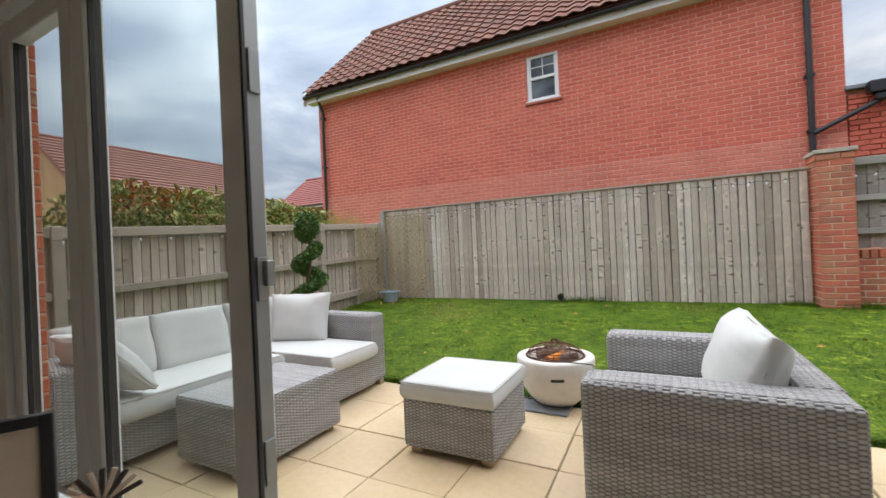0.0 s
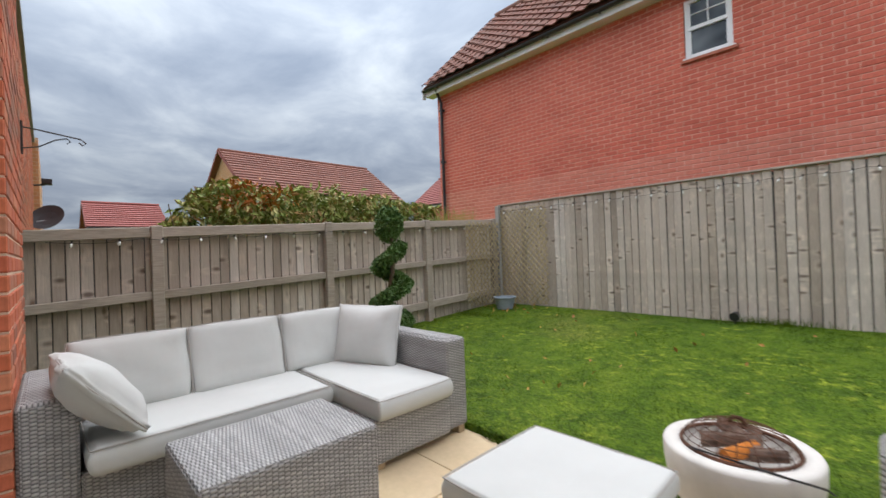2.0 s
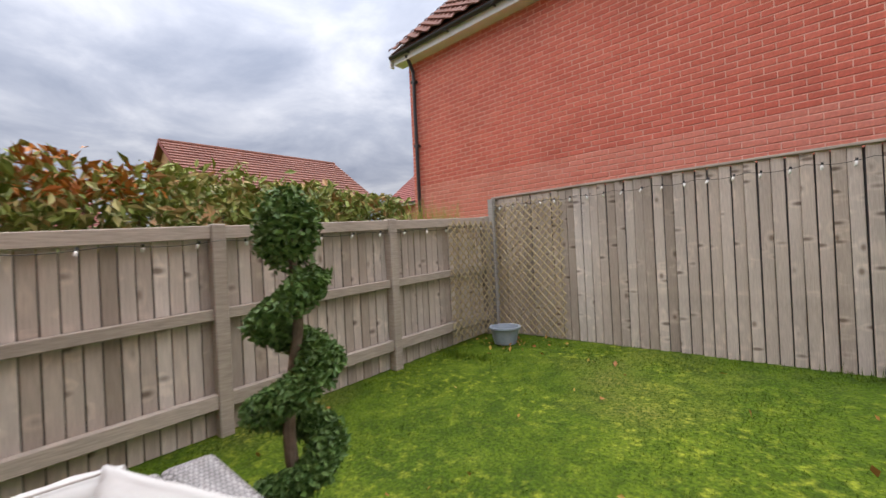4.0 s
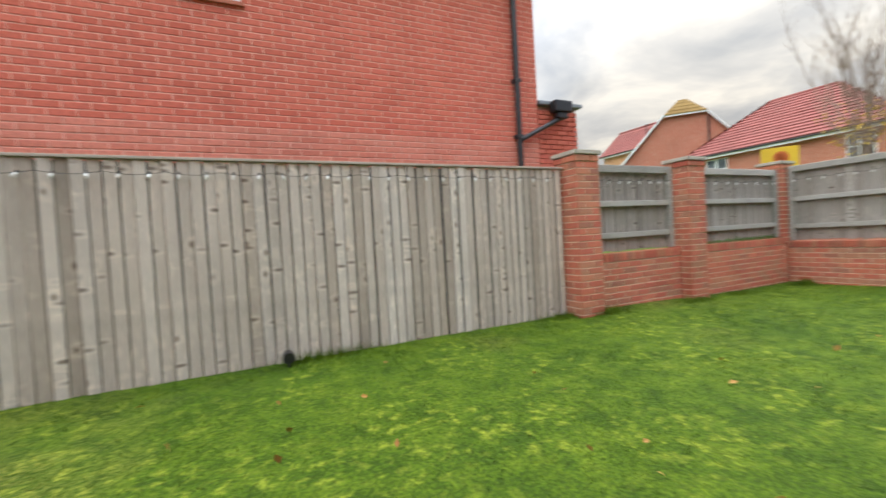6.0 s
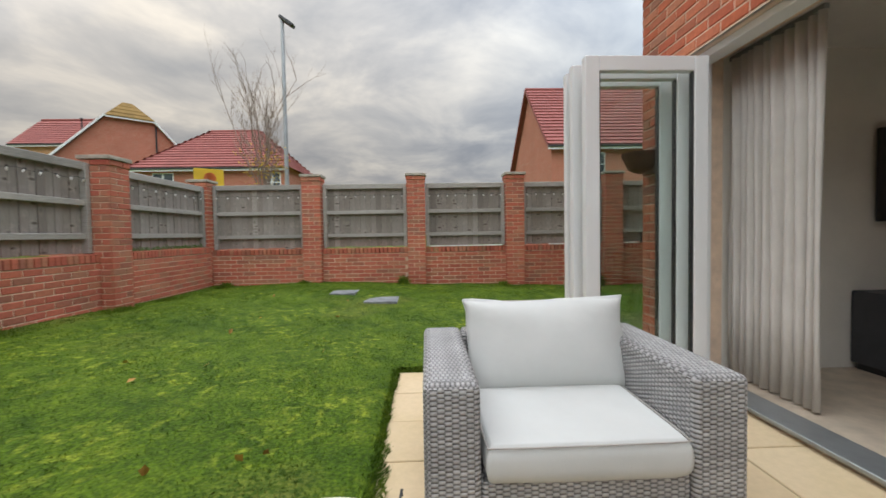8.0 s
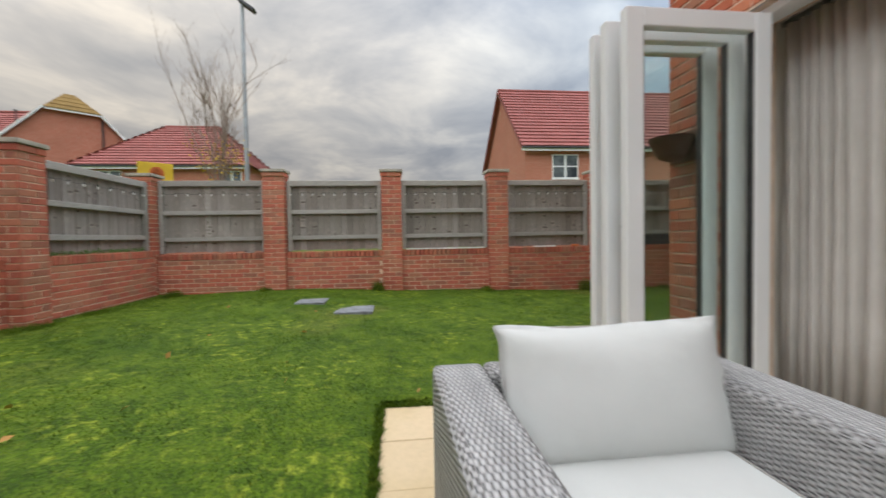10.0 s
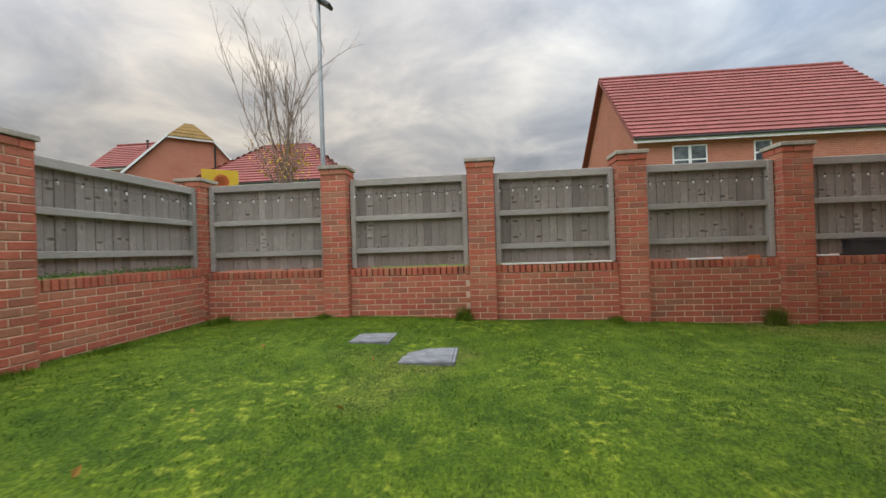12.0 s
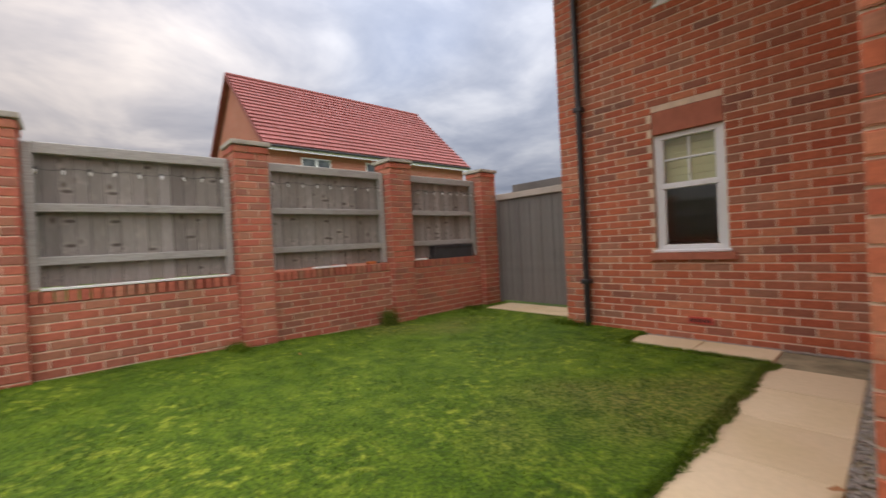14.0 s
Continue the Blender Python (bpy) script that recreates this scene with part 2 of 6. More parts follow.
M_DARK = plain("dark_grey_plastic_and_gap_shade", (0.05, 0.053, 0.06), 0.5, vary=0.2)
M_TERRA = plain("terracotta", (0.44, 0.12, 0.05), 0.7, vary=0.2, scale=8, bump_s=0.25)
M_GRC = plain("pale_composite_stone", (0.68, 0.66, 0.62), 0.75, vary=0.08, scale=10, bump_s=0.35)
M_RUST = plain("rusty_mesh_steel", (0.13, 0.06, 0.035), 0.7, 0.5, vary=0.5, scale=14, bump_s=0.4)
M_LOG = plain("charred_log", (0.16, 0.11, 0.085), 0.9, vary=0.7, scale=16, bump_s=0.6)
M_EMBER = plain("orange_burnt_log_end", (0.60, 0.20, 0.03), 0.85, vary=0.4, scale=14, bump_s=0.4)
M_TIN = plain("blue_grey_tub", (0.30, 0.36, 0.42), 0.5, vary=0.15, scale=8, bump_s=0.1)
M_BARK = plain("bark", (0.19, 0.145, 0.10), 0.9, vary=0.35, scale=18, bump_s=0.6)
M_TWIG = plain("bare_twig", (0.26, 0.20, 0.16), 0.9, vary=0.3, scale=10, bump_s=0.0)
M_YELLOW = plain("yellow_board", (0.70, 0.48, 0.03), 0.6, vary=0.1, scale=2, bump_s=0.0)
M_REDMARK = plain("orange_mark", (0.55, 0.14, 0.03), 0.6, vary=0.1, scale=2, bump_s=0.0)
M_FOOT = plain("pale_wood_foot", (0.42, 0.32, 0.20), 0.7, vary=0.2, scale=20)
M_WALLIN = plain("painted_plaster", (0.78, 0.75, 0.70), 0.85, vary=0.04, scale=3, bump_s=0.08)
M_FLOORIN = plain("grey_oak_floor", (0.55, 0.46, 0.36), 0.45, vary=0.2, scale=6, bump_s=0.1)
M_LINTEL = plain("red_lintel_stone", (0.42, 0.14, 0.085), 0.85, vary=0.12, scale=10, bump_s=0.3)
M_BLIND = plain("yellow_pleated_blind", (0.70, 0.62, 0.34), 0.8, vary=0.08, scale=4, bump_s=0.0)
M_STRIPE = plain("striped_ornament_dark", (0.05, 0.035, 0.03), 0.7)
M_CREAM = plain("cream_ornament", (0.62, 0.52, 0.42), 0.8)
M_LEAD = plain("lead_grey", (0.20, 0.22, 0.24), 0.6, vary=0.15)
M_BULB = plain("frosted_bulb", (0.80, 0.80, 0.78), 0.25, vary=0.02, bump_s=0.0)
M_WIRE = plain("black_wire", (0.03, 0.03, 0.03), 0.5, bump_s=0.0)
M_LAT = piece_mat("green_stained_lath", [(0.54, 0.45, 0.27), (0.60, 0.50, 0.32), (0.46, 0.37, 0.22)], grain=20, stain_amt=0.2)
M_GAP_LIGHT = plain("white_gap_light", (0.80, 0.79, 0.77), 0.6, vary=0.05)


def fabric(name, col, vary=0.06):
    m, t, b = mat_new(name, 0.95, 0, 0.15)
    f = noise_fac(t, 4, 4)
    lo = tuple(c * (1 - vary) for c in col)
    t.links.new(ramp(t, f, [(0.3, lo), (0.7, col)]), b.inputs["Base Color"])
    wv = noise_fac(t, 260, 2)
    fold = noise_fac(t, 7, 3)
    bump(t, b, math_n(t, "ADD", math_n(t, "MULTIPLY", wv, 0.25), fold), 0.3, 0.008)
    return m


M_CUSH = fabric("cream_cushion_fabric", (0.605, 0.62, 0.605))
M_PIPING = fabric("grey_piping", (0.42, 0.40, 0.37))
M_CURT = fabric("pale_grey_curtain", (0.66, 0.635, 0.60), 0.12)


def wicker(name, lit, dark, du, dv):
    """Flat strands woven in rows over upright ribs."""
    m, t, b = mat_new(name, 0.55, 0, 0.35)
    uv = nd(t, "ShaderNodeTexCoord")
    sp = nd(t, "ShaderNodeSeparateXYZ")
    t.links.new(uv.outputs["UV"], sp.inputs[0])
    colp = math_n(t, "MULTIPLY", sp.outputs[0], 1.0 / du)
    # over and under: every other column is shifted by half a row
    half = math_n(t, "MULTIPLY", math_n(t, "FLOORED_MODULO", math_n(t, "FLOOR", colp), 2.0), 0.5)
    rowp = math_n(t, "ADD", math_n(t, "MULTIPLY", sp.outputs[1], 1.0 / dv), half)
    row = math_n(t, "FLOOR", rowp)
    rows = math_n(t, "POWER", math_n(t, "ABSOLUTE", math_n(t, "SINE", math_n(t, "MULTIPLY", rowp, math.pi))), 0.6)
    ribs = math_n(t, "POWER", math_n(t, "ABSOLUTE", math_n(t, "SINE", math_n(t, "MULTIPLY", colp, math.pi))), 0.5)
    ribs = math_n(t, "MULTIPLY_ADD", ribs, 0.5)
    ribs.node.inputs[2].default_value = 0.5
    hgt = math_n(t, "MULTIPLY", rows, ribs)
    wn_ = nd(t, "ShaderNodeTexWhiteNoise")
    wn_.noise_dimensions = "1D"
    t.links.new(row, wn_.inputs["W"])
    tone = math_n(t, "MULTIPLY_ADD", wn_.outputs[0], 0.3)
    tone.node.inputs[2].default_value = 0.82
    f = noise_fac(t, 9, 4)
    # shade in the creases between strands is put into the colour
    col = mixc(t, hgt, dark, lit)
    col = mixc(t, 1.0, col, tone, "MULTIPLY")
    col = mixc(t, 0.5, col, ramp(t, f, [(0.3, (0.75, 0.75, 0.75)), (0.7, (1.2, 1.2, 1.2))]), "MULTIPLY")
    t.links.new(col, b.inputs["Base Color"])
    bump(t, b, hgt, 0.9, 0.006)
    return m


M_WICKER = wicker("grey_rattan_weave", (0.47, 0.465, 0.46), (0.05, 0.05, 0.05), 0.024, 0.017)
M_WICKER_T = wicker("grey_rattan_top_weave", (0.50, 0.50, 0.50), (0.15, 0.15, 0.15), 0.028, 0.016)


def glass_mat():
    m = bpy.data.materials.new("window_glass")
    m.use_nodes = True
    t = m.node_tree
    t.nodes.clear()
    o = nd(t, "ShaderNodeOutputMaterial")
    tr = nd(t, "ShaderNodeBsdfTransparent")
    tr.inputs[0].default_value = (0.955, 0.985, 0.975, 1)
    gl = nd(t, "ShaderNodeBsdfGlossy")
    gl.inputs["Roughness"].default_value = 0.01
    lw = nd(t, "ShaderNodeLayerWeight")
    lw.inputs[0].default_value = 0.5
    fr = math_n(t, "MULTIPLY_ADD", math_n(t, "POWER", lw.outputs["Facing"], 4.0), 0.6)
    fr.node.inputs[2].default_value = 0.05
    mx = nd(t, "ShaderNodeMixShader")
    t.links.new(fr, mx.inputs[0])
    t.links.new(tr.outputs[0], mx.inputs[1])
    t.links.new(gl.outputs[0], mx.inputs[2])
    t.links.new(mx.outputs[0], o.inputs[0])
    return m


M_GLASS = glass_mat()
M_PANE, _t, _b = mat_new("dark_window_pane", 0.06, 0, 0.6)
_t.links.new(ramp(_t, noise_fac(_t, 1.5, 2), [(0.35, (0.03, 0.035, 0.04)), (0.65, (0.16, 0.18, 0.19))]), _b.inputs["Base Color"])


def grass_mat():
    m, t, b = mat_new("lawn_grass", 0.75, 0, 0.2)
    ge = nd(t, "ShaderNodeNewGeometry")

    def wnoise(scale, detail):
        n = nd(t, "ShaderNodeTexNoise")
        n.inputs["Scale"].default_value = scale
        n.inputs["Detail"].default_value = detail
        t.links.new(ge.outputs["Position"], n.inputs["Vector"])
        return n.outputs[0]
    big = wnoise(0.7, 4)
    mid = wnoise(5.5, 8)
    clump = wnoise(1.3, 3)
    tuft = wnoise(13, 5)
    fine = wnoise(46, 4)
    col = ramp(t, mid, [(0.30, (0.044, 0.092, 0.004)), (0.48, (0.066, 0.124, 0.005)), (0.60, (0.086, 0.148, 0.007)), (0.72, (0.122, 0.184, 0.014))])
    col = mixc(t, 0.75, col, ramp(t, big, [(0.32, (0.70, 0.78, 0.60)), (0.70, (1.30, 1.2, 1.25))]), "MULTIPLY")
    col = mixc(t, 0.35, col, ramp(t, ge.outputs["Random Per Island"], [(0, (0.45, 0.55, 0.4)), (1, (1.4, 1.3, 1.3))]), "MULTIPLY")
    # pale yellow-green moss in broken clumps
    moss = math_n(t, "MULTIPLY", ramp(t, clump, [(0.42, (0.05, 0.05, 0.05)), (0.62, (1, 1, 1))]), ramp(t, tuft, [(0.52, (0, 0, 0)), (0.70, (0.76, 0.76, 0.76))]))
    col = mixc(t, moss, col, (0.30, 0.36, 0.035))
    # straw-coloured worn ground
    worn = wnoise(0.45, 5)
    dry = math_n(t, "MULTIPLY", ramp(t, worn, [(0.56, (0, 0, 0)), (0.68, (0.6, 0.6, 0.6))]), ramp(t, fine, [(0.40, (0, 0, 0)), (0.58, (1, 1, 1))]))
    col = mixc(t, dry, col, (0.20, 0.175, 0.05))
    col = mixc(t, 0.8, col, ramp(t, fine, [(0.34, (0.5, 0.55, 0.5)), (0.52, (1.0, 1.0, 1.0)), (0.68, (1.7, 1.55, 1.6))]), "MULTIPLY")
    t.links.new(col, b.inputs["Base Color"])
    bump(t, b, wnoise(60, 3), 0.8, 0.02)
    return m


M_GRASS = grass_mat()


def leaf_mat(name, cols, rough=0.5):
    m, t, b = mat_new(name, rough, 0, 0.35)
    ge = nd(t, "ShaderNodeNewGeometry")
    t.links.new(ramp(t, ge.outputs["Random Per Island"], [(i / (len(cols) - 1), c) for i, c in enumerate(cols)]), b.inputs["Base Color"])
    b.inputs["Subsurface Weight"].default_value = 0.0
    return m


M_HEDGE = leaf_mat("hedge_leaf", [(0.11, 0.17, 0.035), (0.22, 0.29, 0.06), (0.32, 0.38, 0.09), (0.16, 0.21, 0.05), (0.46, 0.42, 0.16), (0.36, 0.20, 0.07)])
M_ORANGE = leaf_mat("autumn_leaf", [(0.40, 0.12, 0.02), (0.50, 0.20, 0.03), (0.32, 0.10, 0.02)])
M_TOPI = leaf_mat("topiary_leaf", [(0.05, 0.115, 0.027), (0.085, 0.175, 0.04), (0.125, 0.225, 0.055), (0.06, 0.13, 0.033)])
M_SPIKE = leaf_mat("yellow_green_blade", [(0.30, 0.30, 0.05), (0.38, 0.34, 0.08), (0.22, 0.26, 0.05)])
M_FALLEN = leaf_mat("fallen_leaf", [(0.45, 0.25, 0.05), (0.30, 0.12, 0.04), (0.50, 0.35, 0.08)])
M_YLEAF = leaf_mat("yellow_autumn_leaf", [(0.62, 0.42, 0.03), (0.5, 0.3, 0.03), (0.7, 0.5, 0.06)])

# ---- building helpers ----
def box_uv(bm):
    """Metres as UV on every face: u along, v up (or across on flat faces)."""
    layer = bm.loops.layers.uv.verify()
    for f in bm.faces:
        n = f.normal
        a = max(range(3), key=lambda i: abs(n[i]))
        for lo in f.loops:
            c = lo.vert.co
            lo[layer].uv = ((c.y, c.z) if a == 0 else (c.x, c.z) if a == 1 else (c.x, c.y))


def bm_box(x0, x1, y0, y1, z0, z1, bevel=0.0, seg=2, bm=None):
    own = bmesh.new()
    bmesh.ops.create_cube(own, size=1.0, matrix=Matrix.Translation(((x0 + x1) / 2, (y0 + y1) / 2, (z0 + z1) / 2)) @ Matrix.Diagonal((x1 - x0, y1 - y0, z1 - z0, 1)))
    if bevel > 0:
        bmesh.ops.bevel(own, geom=own.edges[:], offset=bevel, segments=seg, affect="EDGES", profile=0.6)
    if bm is None:
        return own
    return bm_join(bm, own)


def bm_join(bm, other, m=None):
    me = bpy.data.meshes.new("tmp")
    other.to_mesh(me)
    other.free()
    if m is not None:
        me.transform(m)
    bm.from_mesh(me)
    bpy.data.meshes.remove(me)
    return bm


def bm_cyl(p, q, r0, r1=None, n=12, bm=None):
    r1 = r0 if r1 is None else r1
    p, q = Vector(p), Vector(q)
    own = bmesh.new()
    d = q - p
    m = Matrix.Translation((p + q) / 2) @ d.to_track_quat("Z", "Y").to_matrix().to_4x4()
    bmesh.ops.create_cone(own, cap_ends=True, segments=n, radius1=r0, radius2=r1, depth=d.length, matrix=m)
    return own if bm is None else bm_join(bm, own)


def bm_tube(points, r, n=6, bm=None, taper=None):
    """A tube through points."""
    own = bmesh.new()
    rings = []
    pts = [Vector(p) for p in points]
    for i, p in enumerate(pts):
        d = (pts[min(i + 1, len(pts) - 1)] - pts[max(i - 1, 0)]).normalized()
        q = d.to_track_quat("Z", "Y")
        rr = r if taper is None else r + (taper - r) * i / (len(pts) - 1)
        rings.append([own.verts.new(p + q @ Vector((math.cos(2 * math.pi * k / n) * rr, math.sin(2 * math.pi * k / n) * rr, 0))) for k in range(n)])
    for a, b in zip(rings, rings[1:]):
        for k in range(n):
            own.faces.new((a[k], a[(k + 1) % n], b[(k + 1) % n], b[k]))
    own.faces.new(rings[0][::-1])
    own.faces.new(rings[-1])
    return own if bm is None else bm_join(bm, own)


def bm_lathe(profile, n=32):
    own = bmesh.new()
    rings = []
    for r, z in profile:
        rings.append([own.verts.new((r * math.cos(2 * math.pi * k / n), r * math.sin(2 * math.pi * k / n), z)) for k in range(n)])
    for a, b in zip(rings, rings[1:]):
        for k in range(n):
            own.faces.new((a[k], a[(k + 1) % n], b[(k + 1) % n], b[k]))
    own.faces.new(rings[0][::-1])
    own.faces.new(rings[-1])
    return own


def mesh_of(name, bm, mat, smooth=False, uv=True):
    if uv:
        bm.normal_update()
        box_uv(bm)
    me = bpy.data.meshes.new(name)
    bm.to_mesh(me)
    bm.free()
    me.materials.append(mat)
    if smooth:
        for p in me.polygons:
            p.use_smooth = True
    return me


def part(name, bm, material, parent=None, label="", smooth=False):
    ob = new(name, mesh_of(name, bm, material, smooth))
    if parent is not None:
        ob.parent = parent
    if label:
        ob["label"] = label
    return ob


def thing(name, loc, label, category, group="", rz=0.0):
    ob = new(name)
    ob.empty_display_size = 0.1
    ob.matrix_basis = pose(*loc, 0, 0, rz)
    return tagged(ob, label, category, group)


def structure(name, bm, material, label="", category=""):
    return tagged(part(name, bm, material), label, category, kind="structure")


def raw_mesh(name, verts, faces, mat, smooth=False):
    me = bpy.data.meshes.new(name)
    me.from_pydata(verts, [], faces)
    me.materials.append(mat)
    if smooth:
        me.polygons.foreach_set("use_smooth", np.ones(len(faces), dtype=bool))
    me.update()
    return me


def pieces(parent, name, protos, mats, places, focus=(0, 0, 0), cap=300, rest="joined_rest"):
    """places: (proto key, material key, matrix). The nearest to focus are objects of their own; the others stay real geometry, joined."""
    f = Vector(focus)
    places = sorted(places, key=lambda p: (p[2].translation - f).length)
    shared = {}
    for pk, mk, m in places[:cap]:
        if (pk, mk) not in shared:
            v, fc = protos[pk]
            shared[pk, mk] = raw_mesh(name, v, fc, mats[mk])
        ob = bpy.data.objects.new(name, shared[pk, mk])
        scene.collection.objects.link(ob)
        ob.parent = parent
        ob.matrix_basis = m
    by = {}
    for pk, mk, m in places[cap:]:
        by.setdefault(mk, []).append((pk, m))
    for mk, lst in by.items():
        vs, fs, base = [], [], 0
        for pk, m in lst:
            v, fc = protos[pk]
            vs.extend([tuple(m @ Vector(c)) for c in v])
            fs.extend([tuple(i + base for i in f2) for f2 in fc])
            base += len(v)
        ob = new(rest, raw_mesh(rest, vs, fs, mats[mk]))
        ob.parent = parent
        tagged(ob, kind="stuff")


def proto_box(l, h, d, b=0.006):
    """A piece from x 0..l, z 0..h, its face at y = 0 with worn edges, its body behind."""
    v = [(0, d, 0), (l, d, 0), (l, d, h), (0, d, h), (0, b, 0), (l, b, 0), (l, b, h), (0, b, h), (b, 0, b), (l - b, 0, b), (l - b, 0, h - b), (b, 0, h - b)]
    f = [(4, 5, 9, 8), (5, 6, 10, 9), (6, 7, 11, 10), (7, 4, 8, 11), (8, 9, 10, 11), (0, 1, 5, 4), (1, 2, 6, 5), (2, 3, 7, 6), (3, 0, 4, 7), (1, 0, 3, 2)]
    return v, f


BW, BH, BD, MJ = 0.2255, 0.0683, 0.05, 0.0105     # brick face, depth of the facing, joint
BRICKS = {"full": proto_box(BW, BH, BD), "half": proto_box((BW - MJ) / 2, BH, BD), "three": proto_box(BW * 0.75, BH, BD), "soldier": proto_box(BH, BW * 0.5, BD)}
COURSE, STEP = BH + MJ, BW + MJ


def brick_places(origin, rz, length, z0, z1, holes=(), mat=lambda z: 0, proud=0.0):
    """Stretcher bond over a wall face that starts at origin and runs along the direction rz (degrees), its face looking to the right of that run."""
    out = []
    base = pose(origin[0], origin[1], 0, 0, 0, rz)
    rnd = random.Random(int(1000 * (origin[0] * 3.1 + origin[1] * 7.7 + z0)))
    k = 0
    z = z0
    while z + BH <= z1 + 0.01:
        x = 0.0 if k % 2 == 0 else -(STEP / 2)
        while x < length - 0.03:
            a, b = max(0, x), min(length, x + BW)
            if b - a > 0.05:
                kind = "full" if b - a > 0.19 else "three" if b - a > 0.14 else "half"
                w = b - a
                bad = any(a < hx1 and b > hx0 and z + BH > hz0 and z < hz1 for hx0, hx1, hz0, hz1 in holes)
                if bad:
                    for hx0, hx1, hz0, hz1 in holes:
                        if a < hx1 and b > hx0 and z + BH > hz0 and z < hz1:
                            for c, e2 in ((a, min(b, hx0)), (max(a, hx1), b)):
                                if e2 - c > 0.04:
                                    wd = {"full": BW, "half": (BW - MJ) / 2, "three": BW * 0.75}
                                    kk = "full" if e2 - c > 0.19 else "three" if e2 - c > 0.14 else "half"
                                    out.append((kk, mat(z), base @ Matrix.Translation((c, 0, z)) @ Matrix.Diagonal(((e2 - c) / wd[kk], 1, 1, 1))))
                else:
                    wd = {"full": BW, "half": (BW - MJ) / 2, "three": BW * 0.75}[kind]
                    out.append((kind, mat(z), base @ Matrix.Translation((a, rnd.uniform(-0.0025, 0.001) - proud, z)) @ Matrix.Diagonal((w / wd, 1, 1, 1))))
            x += STEP
        z += COURSE
        k += 1
    return out


def brick_face(wall, mats, origin, rz, length, z0, z1, holes=(), focus=(0, 0, 0), cap=300, mat=lambda z: 0):
    pieces(wall, "brick", BRICKS, mats, brick_places(origin, rz, length, z0, z1, holes, mat), focus, cap, "far_bricks")


def leaves_mesh(name, centres, size, mat, rng, squash=0.45, normals=None):
    """Small bent leaves, four points each with a lifted middle rib."""
    vs, fs = [], []
    for c in centres:
        s = size * rng.uniform(0.6, 1.3)
        q = Euler((rng.uniform(-1.2, 1.2), rng.uniform(-1.2, 1.2), rng.uniform(0, 6.28))).to_matrix()
        b = len(vs)
        for p in ((-s, 0, 0), (0, -s * squash, 0.12 * s), (s, 0, -0.15 * s), (0, s * squash, 0.12 * s)):
            w = q @ Vector(p)
            vs.append((c[0] + w.x, c[1] + w.y, c[2] + w.z))
        fs.append((b, b + 1, b + 2))
        fs.append((b, b + 2, b + 3))
    return raw_mesh(name, vs, fs, mat)

# ---- ground ----
def sstep(a, b, x):
    u = min(1.0, max(0.0, (x - a) / (b - a)))
    return u * u * (3 - 2 * u)


def paved(x, y):
    """Where slabs or the house lie."""
    return (y < 2.76 and -3.3 < x < 2.03) or (y < 1.58 and x < 2.69 and x > -3.3) or (y < 0.9 and -9 < x < 2.9) or (y < -1.85 and x < 4.08 and x > 2)


def lawn_z(x, y):
    z = 0.015 + 0.05 * max(0.0, y - 2.3) + 0.09 * sstep(4, 6.9, x) * sstep(-1, 2, y) * (1 - sstep(3.5, 6.5, y))
    z -= 0.07 * sstep(2.6, 6.0, x) * sstep(4.8, 6.6, y)
    out = max(sstep(7.2, 9, x), sstep(-5, -8, x) if x < -5 else 0, sstep(7.2, 9, y))
    return z * (1 - out)


def axis_lines(lo, hi, step, far):
    n = int(round((hi - lo) / step))
    return [-f for f in far[::-1]] + [lo + (hi - lo) * i / n for i in range(n + 1)] + list(far)


gx = axis_lines(-5.0, 7.4, 0.1, (12, 25, 60, 200, 900))
gy = axis_lines(-4.5, 7.0, 0.1, (12, 25, 60, 200, 900))
gv, gf = [], []
for yy in gy:
    for xx in gx:
        inside = -5.0 <= xx <= 7.4 and -4.5 <= yy <= 7.0
        z = -0.05 if (inside and paved(xx, yy)) else lawn_z(xx, yy) + (0.008 * noise.noise((xx * 2, yy * 2, 0)) if inside else -0.02)
        gv.append((xx, yy, z))
W = len(gx)
for j in range(len(gy) - 1):
    for i in range(W - 1):
        gf.append((j * W + i, j * W + i + 1, (j + 1) * W + i + 1, (j + 1) * W + i))
ground = new("ground", raw_mesh("ground", gv, gf, M_GRASS, True))
tagged(ground, "mown green lawn with yellow mossy patches", "ground", kind="structure")

# short blades over the lawn
rng = random.Random(5)
nr = np.random.RandomState(7)
bv, bf = [], []
for _ in range(330000):
    x, y = nr.uniform(-4.75, 7.0), nr.uniform(-3.4, 6.78)
    if paved(x - 0.02, y - 0.02) or (x < 2.2 and y < 1.56) or (y < -2.3 and x < 5.1) or (4.89 < x < 5.48 and 2.93 < y < 3.48) or (5.49 < x < 5.98 and 3.65 < y < 4.12):
        continue
    h = nr.uniform(0.008, 0.024) * (1.5 if (x > 6.8 or y > 6.35 or x < -4.55) else 1.0)
    a = nr.uniform(0, 6.283)
    lx, ly = nr.uniform(-0.02, 0.02), nr.uniform(-0.02, 0.02)
    w = 0.0028
    z = lawn_z(x, y) - 0.004
    b = len(bv)
    bv += [(x - w * math.cos(a), y - w * math.sin(a), z), (x + w * math.cos(a), y + w * math.sin(a), z), (x + lx, y + ly, z + h)]
    bf.append((b, b + 1, b + 2))
grass = new("grass", raw_mesh("grass", bv, bf, M_GRASS))
tagged(grass, "short uneven blades of lawn grass", "grass", kind="stuff")

